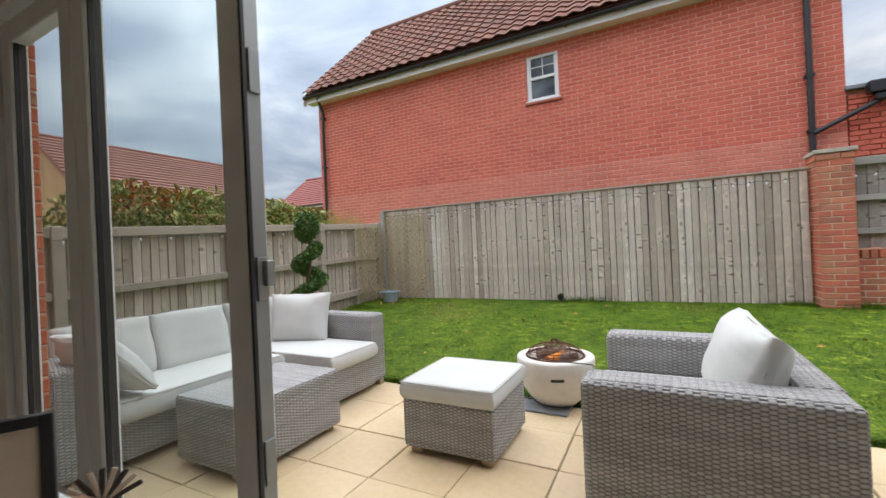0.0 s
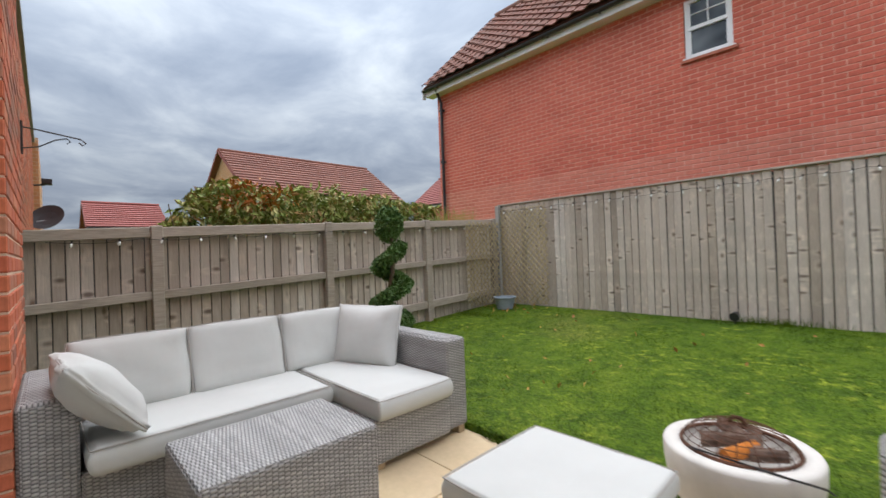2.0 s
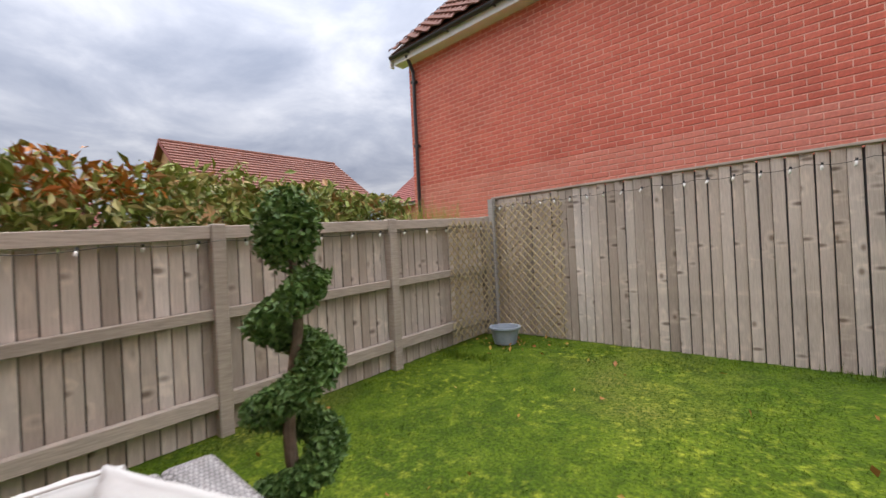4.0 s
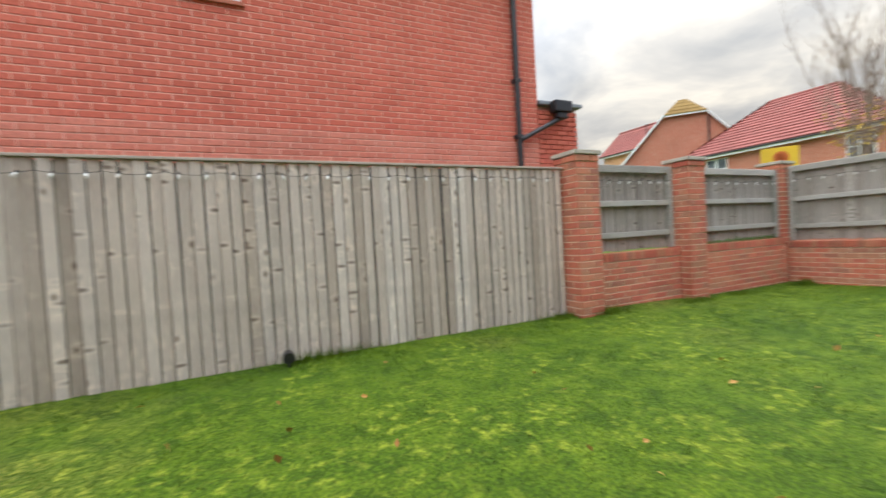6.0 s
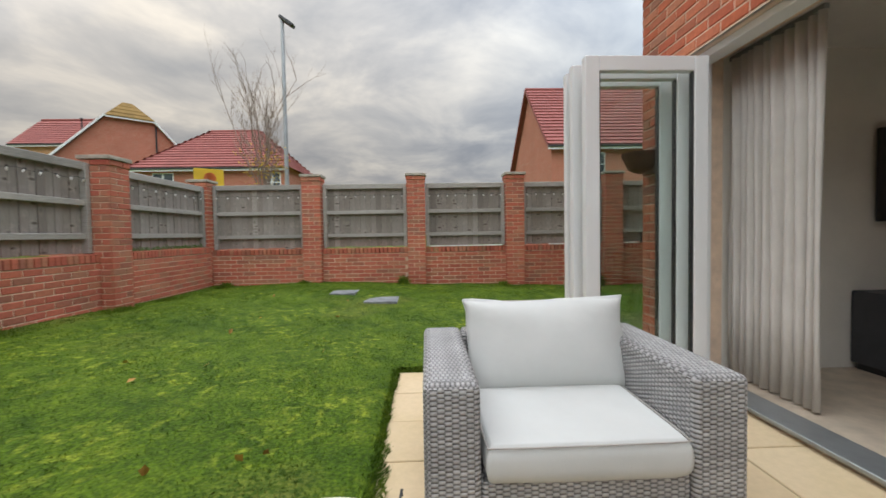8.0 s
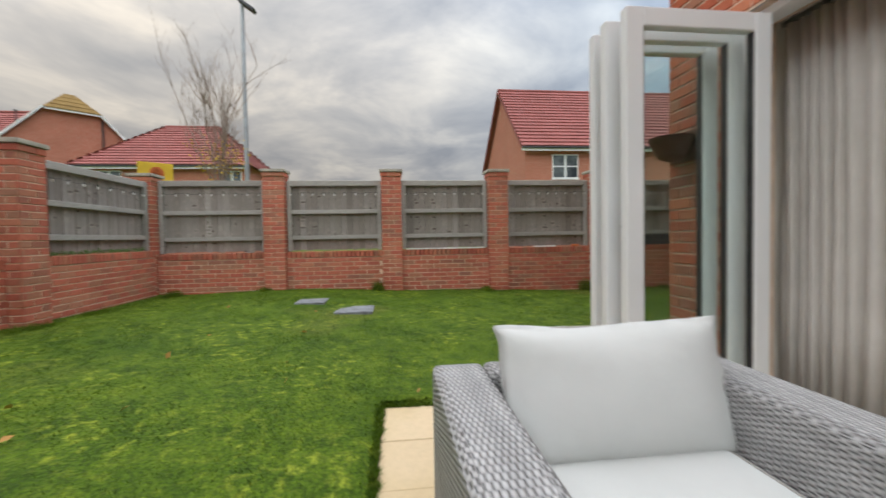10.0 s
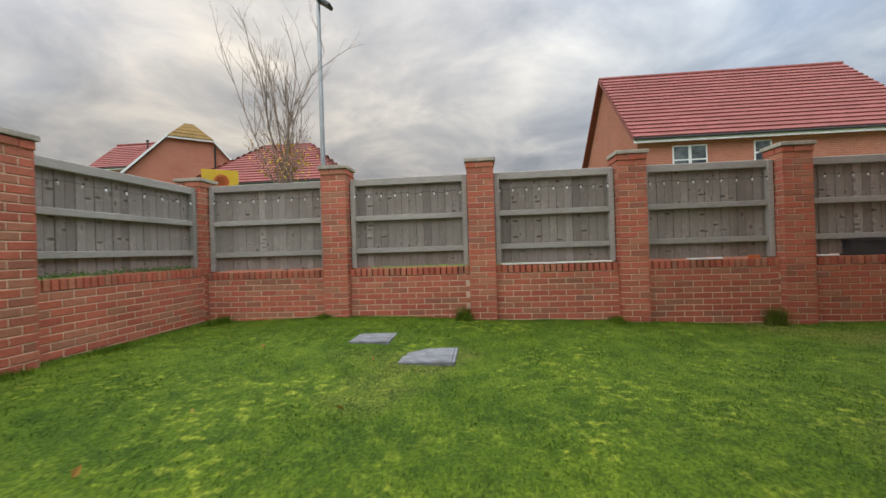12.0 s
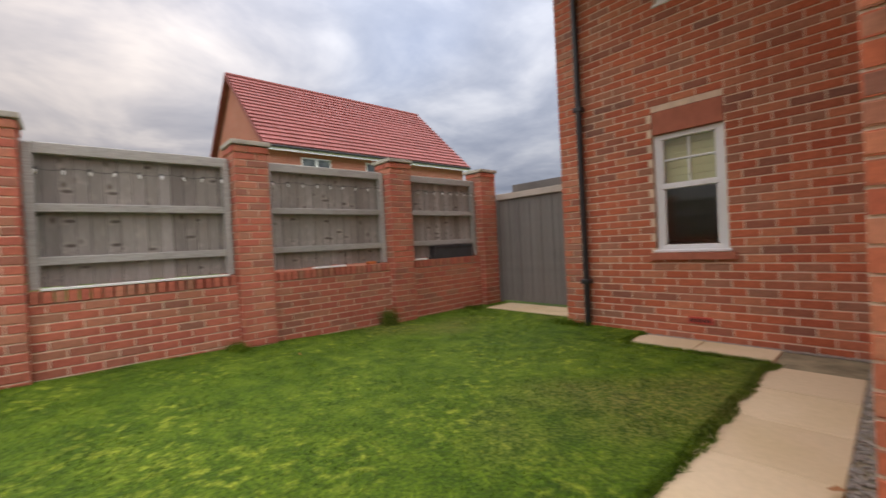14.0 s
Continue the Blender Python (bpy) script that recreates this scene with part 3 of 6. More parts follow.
# longer tufts along the walls
bv, bf = [], []
tufts = [(-0.8, 6.66, 0.55, 0.11), (1.9, 6.62, 0.3, 0.08), (2.5, 6.5, 0.35, 0.10), (6.9, 2.95, 0.12, 0.2), (6.9, -1.0, 0.13, 0.26), (6.9, 0.95, 0.18, 0.10), (6.9, 4.9, 0.2, 0.08), (6.85, 6.4, 0.25, 0.12), (-4.5, 5.6, 0.5, 0.09), (4.1, 6.45, 0.3, 0.08), (5.2, 6.5, 0.3, 0.06), (6.92, -2.6, 0.3, 0.07), (4.9, -2.3, 0.3, 0.1)]
for cx, cy, rad, hh in tufts:
    for _ in range(380):
        x, y = rng.gauss(cx, rad * 0.45), rng.gauss(cy, min(rad, 0.1) * 0.5)
        h, a = hh * rng.uniform(0.4, 1.1), rng.uniform(0, 6.28)
        z = lawn_z(x, y) - 0.004
        b = len(bv)
        bv += [(x - 0.004 * math.cos(a), y - 0.004 * math.sin(a), z), (x + 0.004 * math.cos(a), y + 0.004 * math.sin(a), z), (x + rng.uniform(-0.5, 0.5) * h, y + rng.uniform(-0.5, 0.5) * h, z + h)]
        bf.append((b, b + 1, b + 2))
tagged(new("grass_tufts", raw_mesh("grass_tufts", bv, bf, M_GRASS)), "longer unmown grass tufts at the wall foot", "grass", kind="stuff")

# ---- brick walls ----
OWN = {0: M_BRICK_OWN}
GW = {0: M_BRICK_WALL}
NB = {0: M_BRICK_NB, 1: M_BRICK_NB2}
IN = 0.006   # mortar face behind the brick face


def wall_box(name, x0, x1, y0, y1, z0, z1, mat, label):
    return structure(name, bm_box(x0, x1, y0, y1, z0, z1), mat, label, "wall")


def holed_wall(name, rz, origin, length, z0, z1, depth, holes, mat, label):
    """A wall along a run with rectangular holes through it, built from the cells between the hole edges."""
    xs = sorted({0.0, length, *[h[0] for h in holes], *[h[1] for h in holes]})
    zs = sorted({z0, z1, *[h[2] for h in holes], *[h[3] for h in holes]})
    bm = bmesh.new()
    base = pose(origin[0], origin[1], 0, 0, 0, rz)
    for a, b in zip(xs, xs[1:]):
        for c, d in zip(zs, zs[1:]):
            mx, mz = (a + b) / 2, (c + d) / 2
            if not any(h[0] < mx < h[1] and h[2] < mz < h[3] for h in holes):
                bm_join(bm, bm_box(a, b, IN, depth, c, d), base)
    bmesh.ops.remove_doubles(bm, verts=bm.verts[:], dist=0.0005)
    return structure(name, bm, mat, label, "wall")


# neighbour's tall side wall
nb_holes = [(5.73, 6.37, 4.12, 5.04)]
nb_wall = holed_wall("wall_north_house", 0, (-7.70, 8.1), 10.60, -0.1, 5.46, 0.3, nb_holes, M_MORTAR_NB, "tall orange-red brick side wall of the neighbouring house")
brick_face(nb_wall, NB, (-7.70, 8.1), 0, 10.60, 1.5, 5.44, nb_holes, (-1.5, 8.1, 2.6), 300, lambda z: 1 if z < 2.62 else 0)

# own house: rear facade with the folding doors, its return, and the kitchen wall
DOOR_X0, DOOR_X1, HEAD = -2.40, 1.66, 2.35
CX = 2.225   # the outer corner of the house
f_hole = [(CX - DOOR_X1, CX - DOOR_X0, -0.06, HEAD)]
facade = holed_wall("wall_rear_house", 180, (CX, 0.6), 6.0, -0.06, 5.2, 0.3, f_hole, M_MORTAR, "red multi brick rear wall of the house")
brick_face(facade, OWN, (CX, 0.6), 180, 6.0, 0.0, 5.1, f_hole, (1.9, 0.6, 1.2), 260)
ret = holed_wall("wall_return", 90, (CX, -2.43), 3.03 - IN, -0.06, 5.2, 0.3, (), M_MORTAR, "red multi brick side wall of the house")
brick_face(ret, OWN, (CX, -2.43), 90, 3.03, 0.0, 5.1, (), (CX, 0.4, 1.2), 260)
brick_face(facade, OWN, (DOOR_X0 + 0.008, 0.535), 90, 0.063, 0.0, HEAD - 0.03, (), (DOOR_X0, 0.6, 1.0), 60)
k_holes = [(5.02 - 3.92, 5.02 - 3.26, 0.90, 2.36), (5.02 - 3.84, 5.02 - 3.2, 3.45, 4.6)]
kitchen = holed_wall("wall_kitchen", 180, (5.02, -2.43), 2.83, -0.1, 5.2, 0.3, k_holes, M_MORTAR, "red multi brick kitchen wall")
brick_face(kitchen, OWN, (5.02, -2.43), 180, 2.83, -0.02, 5.1, k_holes, (3.6, -2.43, 1.2), 300)
side = holed_wall("wall_kitchen_side", 90, (5.02, -9.0), 6.57 - IN, -0.1, 5.2, 0.3, (), M_MORTAR, "red multi brick side wall by the gate")
brick_face(side, OWN, (5.02, -9.0), 90, 6.57, -0.02, 5.1, (), (5.02, -2.6, 1.2), 60)
structure("wall_kitchen_back", bm_box(-9, 5.0, -9.2, -9.0, -0.1, 5.2), M_MORTAR, "plain back wall closing the house", "wall")

# boundary walls with piers
CAPS_A = [(7.09, 6.90), (7.11, 4.74), (7.11, 2.68), (7.11, 0.69), (7.11, -1.33), (7.11, -3.2)]
CAPS_B = [(2.27, 6.66), (4.36, 6.71)]
PW = 0.36


def pier(cx, cy, top, n):
    z0 = lawn_z(cx - 0.2, cy - 0.2) - 0.1
    h = PW / 2
    body = structure("pier_%d" % n, bm_box(cx - h + 0.006, cx + h - 0.006, cy - h + 0.006, cy + h - 0.006, z0, top - 0.055), M_MORTAR, "square red brick pier with a thin concrete cap", "pier")
    zt = top - 0.05
    k = 0
    pl = []
    while zt - COURSE > z0 - 0.05:
        zt -= COURSE
        pr = 0.012 if k == 0 else 0.0
        for rz, ox, oy in ((0, cx - h, cy - h), (90, cx + h, cy - h), (180, cx + h, cy + h), (270, cx - h, cy + h)):
            base = pose(ox, oy, zt, 0, 0, rz)
            first = (k + (rz // 90)) % 2 == 0
            w1, w2 = (BW, PW - BW - MJ) if first else (PW - BW - MJ, BW)
            for a, w in ((0.0, w1), (w1 + MJ, w2)):
                kind, wd = ("full", BW) if w > 0.19 else ("half", (BW - MJ) / 2)
                pl.append((kind, 0, base @ Matrix.Translation((a, -pr + rng.uniform(-0.002, 0.001), 0)) @ Matrix.Diagonal((w / wd, 0.7, 1, 1))))
        k += 1
    pieces(body, "brick", BRICKS, GW, pl, (3, 3, 1), 240, "far_bricks")
    c = part("cap", bm_box(cx - h - 0.03, cx + h + 0.03, cy - h - 0.03, cy + h + 0.03, top - 0.05, top, 0.008), M_STONE, body, "pale concrete cap")
    return body


for n, (cx, cy) in enumerate(CAPS_A):
    pier(cx, cy, 2.33 if n else 2.25, n + 1)
for n, (cx, cy) in enumerate(CAPS_B):
    pier(cx, cy, 2.20, n + 7)


def low_wall(n, axis, a, b, pos, ztop):
    """Low brick wall between two piers, with a brick-on-edge coping."""
    L = b - a
    if axis == "y":
        origin, rz = (pos, b), -90
        bm = bm_box(pos + IN, pos + 0.22, a, b, -0.1, ztop - 0.112)
    else:
        origin, rz = (a, pos), 0
        bm = bm_box(a, b, pos + IN, pos + 0.22, -0.1, ztop - 0.112)
    w = structure("low_wall_%d" % n, bm, M_MORTAR, "low red brick garden wall with a brick-on-edge coping", "wall")
    top = ztop - 0.112
    nn = int(top / COURSE) + 1
    pl = brick_places(origin, rz, L, top - nn * COURSE, top - 0.004)
    x = 0.0
    base = pose(origin[0], origin[1], 0, 0, 0, rz)
    m = max(1, int(L / COURSE))
    st = L / m
    for i in range(m):
        pl.append(("soldier", 0, base @ Matrix.Translation((i * st + 0.004, -0.008, top + 0.004)) @ Matrix.Diagonal(((st - 0.009) / BH, 4.4, 0.96, 1))))
    pieces(w, "brick", BRICKS, GW, pl, (5, 3, 0.5), 200, "far_bricks")


def fence_bay(axis, a, b, pos, z0, ztop, label, nrails=(0.0, 0.5, 0.86)):
    """Boarded bay with the rails on the garden side, between two piers."""
    f = thing("fence_bay", ((pos, (a + b) / 2, z0) if axis == "y" else ((a + b) / 2, pos, z0)), label, "fence", "fence bays between the piers", -90 if axis == "y" else 0)
    L, H = b - a, ztop - z0
    n = int(round(L / 0.105))
    st = L / n
    pl = []
    pb = {"board": proto_box(st - 0.003, H - 0.03, 0.014, 0.004)}
    for i in range(n):
        pl.append(("board", 0, Matrix.Translation((-L / 2 + i * st, 0.045 + (i % 2) * 0.006, rng.uniform(0.0, 0.02))) @ pose(0, 0, 0, 0, 0, 2.0)))
    pieces(f, "board", pb, {0: M_WOOD_G}, pl, (0, 0, 0), 300)
    # added dark sheet that stands in for the shade in the board gaps
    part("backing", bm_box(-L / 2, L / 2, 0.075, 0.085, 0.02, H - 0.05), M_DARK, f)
    for zc, hh in ((H - 0.05, 0.10), (H * 0.555, 0.075), (H * 0.19, 0.075)):
        part("rail", bm_box(-L / 2, L / 2, -0.012, 0.034, zc - hh / 2, zc + hh / 2, 0.006, 1), M_RAIL_G, f)
    for sx in (-1, 1):
        part("post", bm_box(sx * (L / 2 - 0.035) - 0.034, sx * (L / 2 - 0.035) + 0.034, -0.035, 0.05, 0.0, H - 0.01, 0.006, 1), M_RAIL_G, f)
    return f


ys = [c[1] for c in CAPS_A]
for i in range(5):
    a, b = ys[i + 1] + PW / 2, ys[i] - PW / 2
    low_wall(i + 1, "y", a, b, 7.03, 0.86)
    fence_bay("y", a + 0.01, b - 0.01, 7.12, 0.872, 2.15, "grey weathered timber fence bay above a low brick wall")
xs2 = [2.27, 4.36, 7.09]
for i in range(2):
    a, b = xs2[i] + PW / 2, xs2[i + 1] - PW / 2
    low_wall(i + 6, "x", a, b, 6.69, 0.93)
    fence_bay("x", a + 0.01, b - 0.01, 6.80, 0.942, 2.10, "grey weathered timber fence bay above a low brick wall")

# ---- far fence: close boards facing the garden ----
ff = thing("board_fence", (-4.72, 6.72, 0.2), "tall weathered close-board fence with worn knots", "fence")
pl = []
n = 72
st = 6.79 / n
pb = {"a": proto_box(st - 0.008, 1.78, 0.016, 0.005)}
for i in range(n):
    x = i * st
    zb = lawn_z(x - 4.72, 6.7) - 0.2 - 0.03 + rng.uniform(-0.01, 0.02)
    h = 2.005 - 0.2 - zb
    pl.append(("a", 0, Matrix.Translation((x, -0.012 + rng.uniform(-0.004, 0.004) - 0.006 * (i % 2), zb)) @ pose(0, 0, 0, 0, rng.uniform(-0.3, 0.3), 9.5 + rng.uniform(-3, 3)) @ Matrix.Diagonal((1, 1, h / 1.78, 1))))
pieces(ff, "board", pb, {0: M_WOOD}, pl, (0, 0, 0), 300)
part("capping", bm_box(-0.02, 6.81, -0.03, 0.035, 1.805, 1.83, 0.004, 1), M_RAIL, ff)
for z in (0.3, 0.95, 1.6):
    part("rail", bm_box(0, 6.79, 0.03, 0.07, z, z + 0.07), M_RAIL, ff)
for x in (1.2, 3.0, 4.8):
    part("post", bm_box(x, x + 0.08, 0.07, 0.15, -0.15, 1.8), M_RAIL, ff)
# added dark sheet: shade between the far boards as colour
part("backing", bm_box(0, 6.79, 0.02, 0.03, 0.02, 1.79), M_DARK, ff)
part("corner_post", bm_box(-0.04, 0.04, -0.09, -0.015, 0.0, 1.80, 0.006, 1), M_RAIL_G, ff)

# ---- left fence: posts and rails facing the garden ----
lf = thing("side_fence", (-4.8, 0.0, 0.0), "weathered timber fence with three rails and posts", "fence")
pl = []
n = 66
L0, L1 = 0.45, 6.68
st = (L1 - L0) / n
pb = {"a": proto_box(st - 0.007, 1.0, 0.014, 0.004)}


def lf_top(y):
    return 1.50 + 0.043 * (y - 0.4)


for i in range(n):
    y = L0 + i * st
    zb = lawn_z(-4.7, y) - 0.02 + rng.uniform(0, 0.02)
    pl.append(("a", 0, pose(-0.05 - (i % 2) * 0.006, y, zb, 0, 0, 90) @ Matrix.Diagonal((1, 1, lf_top(y) - 0.04 - zb, 1))))
pieces(lf, "board", pb, {0: M_WOOD}, pl, (0, 3, 0), 300)
# added dark sheet, painted shade behind the side fence gaps
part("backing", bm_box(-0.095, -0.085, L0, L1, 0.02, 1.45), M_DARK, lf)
posts = [0.5, 1.48, 3.30, 4.98, 6.6]


def slope_bar(y0, y1, z0, z1, x0, x1, hh):
    bm = bmesh.new()
    v = [bm.verts.new(c) for c in ((x0, y0, z0 - hh), (x1, y0, z0 - hh), (x1, y1, z1 - hh), (x0, y1, z1 - hh), (x0, y0, z0 + hh), (x1, y0, z0 + hh), (x1, y1, z1 + hh), (x0, y1, z1 + hh))]
    for q in ((0, 3, 2, 1), (4, 5, 6, 7), (0, 1, 5, 4), (1, 2, 6, 5), (2, 3, 7, 6), (3, 0, 4, 7)):
        bm.faces.new([v[i] for i in q])
    bmesh.ops.bevel(bm, geom=bm.edges[:], offset=0.006, segments=1, affect="EDGES")
    return bm


for a, b in zip(posts, posts[1:]):
    part("rail", slope_bar(a + 0.045, b - 0.045, lf_top(a) - 0.05, lf_top(b) - 0.05, -0.035, 0.025, 0.05), M_RAIL, lf)
    part("rail", slope_bar(a + 0.045, b - 0.045, lf_top(a) - 0.66, lf_top(b) - 0.66, -0.035, 0.02, 0.042), M_RAIL, lf)
    part("rail", slope_bar(a + 0.045, b - 0.045, lf_top(a) - 1.30, lf_top(b) - 1.30, -0.035, 0.03, 0.055), M_RAIL, lf)
for y in posts:
    part("post", bm_box(-0.05, 0.052, y - 0.05, y + 0.05, lawn_z(-4.75, y) - 0.03, lf_top(y) + 0.012, 0.008, 1), M_RAIL, lf)

# ---- trellis in the corner ----
def trellis(loc, rz, w, h, label):
    t = thing("trellis", loc, label, "trellis", "corner trellis", rz)
    s = 0.075
    for sign in (1, -1):
        off = -h if sign > 0 else 0.0
        k = off
        while k < w + (0 if sign > 0 else h):
            pts = []
            if sign > 0:
                a = max(0.0, -k)
                b = min(h, w - k)
            else:
                a = max(0.0, k - w)
                b = min(h, k)
            if b - a > 0.05:
                p, q = (k + sign * a, a), (k + sign * b, b)
                L = math.hypot(q[0] - p[0], q[1] - p[1])
                y = -0.012 if sign > 0 else -0.022
                ang = -45 if sign > 0 else -135
                bm = bmesh.new()
                bm_join(bm, bm_box(0, L, -0.004, 0.004, -0.007, 0.007), pose(p[0], y, p[1], 0, ang, 0))
                part("lath", bm, M_LAT, t)
            k += s * 1.414
    return t


trellis((-3.70 - 1.0, 6.70, 0.27), 0, 0.98, 1.66, "diagonal brown lath trellis fixed to the fence")
trellis((-4.72, 5.78, 0.28), 90, 0.88, 1.42, "diagonal green-stained lath trellis fixed to the side fence")

# ---- paving ----
bed = structure("paving_bed", bm_box(-3.28, 2.02, 0.62, 2.74, -0.06, -0.009), M_JOINT, "sandy joints between the paving slabs", "paving")
part("bed_strip", bm_box(2.02, 2.68, 0.62, 1.57, -0.06, -0.016), M_JOINT, bed)
part("bed_path", bm_box(2.23, 2.88, -2.42, 0.62, -0.06, -0.016), M_JOINT, bed)
part("bed_kitchen", bm_box(2.88, 4.08, -2.42, -1.86, -0.06, -0.016), M_JOINT, bed)


def slab_proto(w, d):
    b = 0.004
    v = [(0, 0, -0.04), (w, 0, -0.04), (w, d, -0.04), (0, d, -0.04), (0, 0, -b), (w, 0, -b), (w, d, -b), (0, d, -b), (b, b, 0), (w - b, b, 0), (w - b, d - b, 0), (b, d - b, 0)]
    f = [(0, 3, 2, 1), (0, 1, 5, 4), (1, 2, 6, 5), (2, 3, 7, 6), (3, 0, 4, 7), (4, 5, 9, 8), (5, 6, 10, 9), (6, 7, 11, 10), (7, 4, 8, 11), (8, 9, 10, 11)]
    return v, f


SL = {"s": slab_proto(0.4315, 0.438), "p": slab_proto(0.62, 0.6), "n": slab_proto(0.53, 0.565), "k": slab_proto(0.59, 0.49)}
pl = []
for i in range(12):
    for j in range(5):
        x, y = -3.26 + i * 0.4385 - 0.0, 2.742 - (j + 1) * 0.4455
        if x < -3.3 or x > 1.9:
            continue
        pl.append(("s", 0, Matrix.Translation((x, y, rng.uniform(-0.003, 0.003))) @ pose(0, 0, 0, rng.uniform(-0.15, 0.15), rng.uniform(-0.15, 0.15), rng.uniform(-0.2, 0.2))))
pl.append(("p", 0, pose(2.035, 0.95, 0.001, 0, 0, 0.2)))
for j in range(5):
    pl.append(("n", 0, pose(2.345, 0.49 - 0.572 * j, rng.uniform(-0.003, 0.003), 0, 0, rng.uniform(-0.3, 0.3))))
for j in range(2):
    pl.append(("k", 0, pose(2.885 + 0.6 * j, -2.36, rng.uniform(-0.003, 0.003), 0, 0, rng.uniform(-0.3, 0.3))))
pieces(bed, "slab", SL, {0: M_SLAB}, pl, (0, 2, 0), 300)
gs = structure("gate_slab", bm_box(5.15, 6.7, -3.35, -2.75, -0.03, 0.025, 0.006), M_SLAB, "pale paving slab before the gate", "paving")

# ---- inside of the house ----
structure("floor", bm_box(-2.7, 2.0, -2.9, 0.56, -0.1, 0.03), M_FLOORIN, "grey-brown floor inside the house", "floor")
structure("ceiling", bm_box(-2.9, 2.1, -3.1, 0.31, 2.46, 2.54), M_WALLIN, "white painted ceiling", "ceiling")
structure("wall_inner_west", bm_box(-2.85, -2.7, -2.9, 0.3, 0.0, 2.46), M_WALLIN, "painted inner wall", "wall")
structure("wall_inner_east", bm_box(1.72, 1.86, -2.9, 0.3, 0.0, 2.46), M_WALLIN, "painted inner wall", "wall")
# unseen back wall, set close so that it bounces light onto the doors
structure("wall_inner_south", bm_box(-2.85, 1.86, -3.1, -2.9, 0.0, 2.46), M_WALLIN, "painted inner wall", "wall")
structure("roof_deck", bm_box(-9, 5.0, -9.0, 0.3, 5.12, 5.2), M_LEAD, "plain deck closing the house above", "roof")

# roof edge
structure("fascia_rear", bm_box(-3.9, 2.4, 0.62, 0.66, 5.0, 5.2), M_FASCIA, "white fascia board", "trim")

# ---- folding doors ----
def leaf(name, w, h, label, handle=0):
    """A glazed door leaf: x 0..w, z 0..h, thickness 0.06 about y = 0."""
    d = thing(name, (0, 0, 0), label, "door", "folding door leaves")
    s, tk = 0.098, 0.032
    part("stile", bm_box(0, s, -tk, tk, 0, h, 0.006, 1), M_WHITE, d)
    part("stile", bm_box(w - s, w, -tk, tk, 0, h, 0.006, 1), M_WHITE, d)
    part("top_rail", bm_box(s, w - s, -tk + 0.002, tk - 0.002, h - s, h, 0.005, 1), M_WHITE, d)
    part("bottom_rail", bm_box(s, w - s, -tk + 0.002, tk - 0.002, 0, s + 0.03, 0.005, 1), M_WHITE, d)
    g = part("glass", bm_box(s - 0.005, w - s + 0.005, -0.012, 0.012, s, h - s + 0.005), M_GLASS, d, "clear double glazing")
    g.visible_shadow = False
    for x in (s + 0.004, w - s - 0.004):
        part("gasket", bm_box(x - 0.004, x + 0.004, -0.02, 0.02, s, h - s), M_BLACK, d)
    if handle:
        x = w - 0.042
        pl_ = part("handle_plate", bm_box(x - 0.014, x + 0.014, -tk - 0.012, -tk, 0.92, 1.14, 0.004), M_STEEL, d)
        hb = bm_cyl((x, -tk - 0.012, 1.07), (x, -tk - 0.05, 1.07), 0.009)
        bm_cyl((x + 0.008, -tk - 0.05, 1.07), (x - 0.11, -tk - 0.05, 1.07), 0.009, bm=hb)
        part("lever", hb, M_STEEL, pl_)
    return d


LH = 2.205
for i, (x, LW) in enumerate(((-2.27, 0.665), (-1.60, 0.945))):
    d = leaf("folding_door", LW, LH, "closed white glazed folding door leaf")
    d.matrix_basis = pose(x, 0.47, 0.06)
    if i == 1:
        part("lock_strip", bm_box(LW, LW + 0.004, -0.022, 0.022, 0.05, LH - 0.05), M_STEEL, d, "bright metal lock strip")
        for z in (0.55, 1.05, 1.62, 1.95):
            part("lock_keep", bm_box(LW + 0.004, LW + 0.012, -0.016, 0.018, z - 0.06, z + 0.06, 0.002), M_STEEL, d)
        part("rubber_seal", bm_box(LW, LW + 0.01, -0.034, -0.024, 0.0, LH), M_BLACK, d)
        part("stop", bm_box(LW + 0.002, LW + 0.03, 0.0, 0.028, 1.03, 1.10, 0.004), M_STEEL, d)
for x, y, a, hd in ((1.425, 0.59, 90.3, 1), (1.57, 0.62, 89.6, 0), (1.715, 0.66, 88.8, 0)):
    d = leaf("folding_door", 0.84 if x < 1.7 else 0.79, LH, "white glazed folding door leaf folded open", hd)
    d.matrix_basis = pose(x, y, 0.06, 0, 0, a)
df = thing("door_frame", (0, 0, 0), "white frame of the folding doors", "door frame")
part("head", bm_box(DOOR_X0, DOOR_X1, 0.41, 0.53, HEAD - 0.05, HEAD, 0.004, 1), M_WHITE, df)
part("jamb", bm_box(DOOR_X0, DOOR_X0 + 0.125, 0.41, 0.53, 0.03, HEAD - 0.05), M_WHITE, df)
part("jamb", bm_box(DOOR_X1 - 0.035, DOOR_X1, 0.41, 0.53, 0.03, HEAD - 0.05), M_WHITE, df)
part("threshold", bm_box(DOOR_X0, DOOR_X1, 0.40, 0.60, 0.03, 0.055, 0.004, 1), M_STEEL, df)
part("lintel", bm_box(DOOR_X0 - 0.1, DOOR_X1 + 0.1, 0.57, 0.592, HEAD, HEAD + 0.012), M_FASCIA, df)

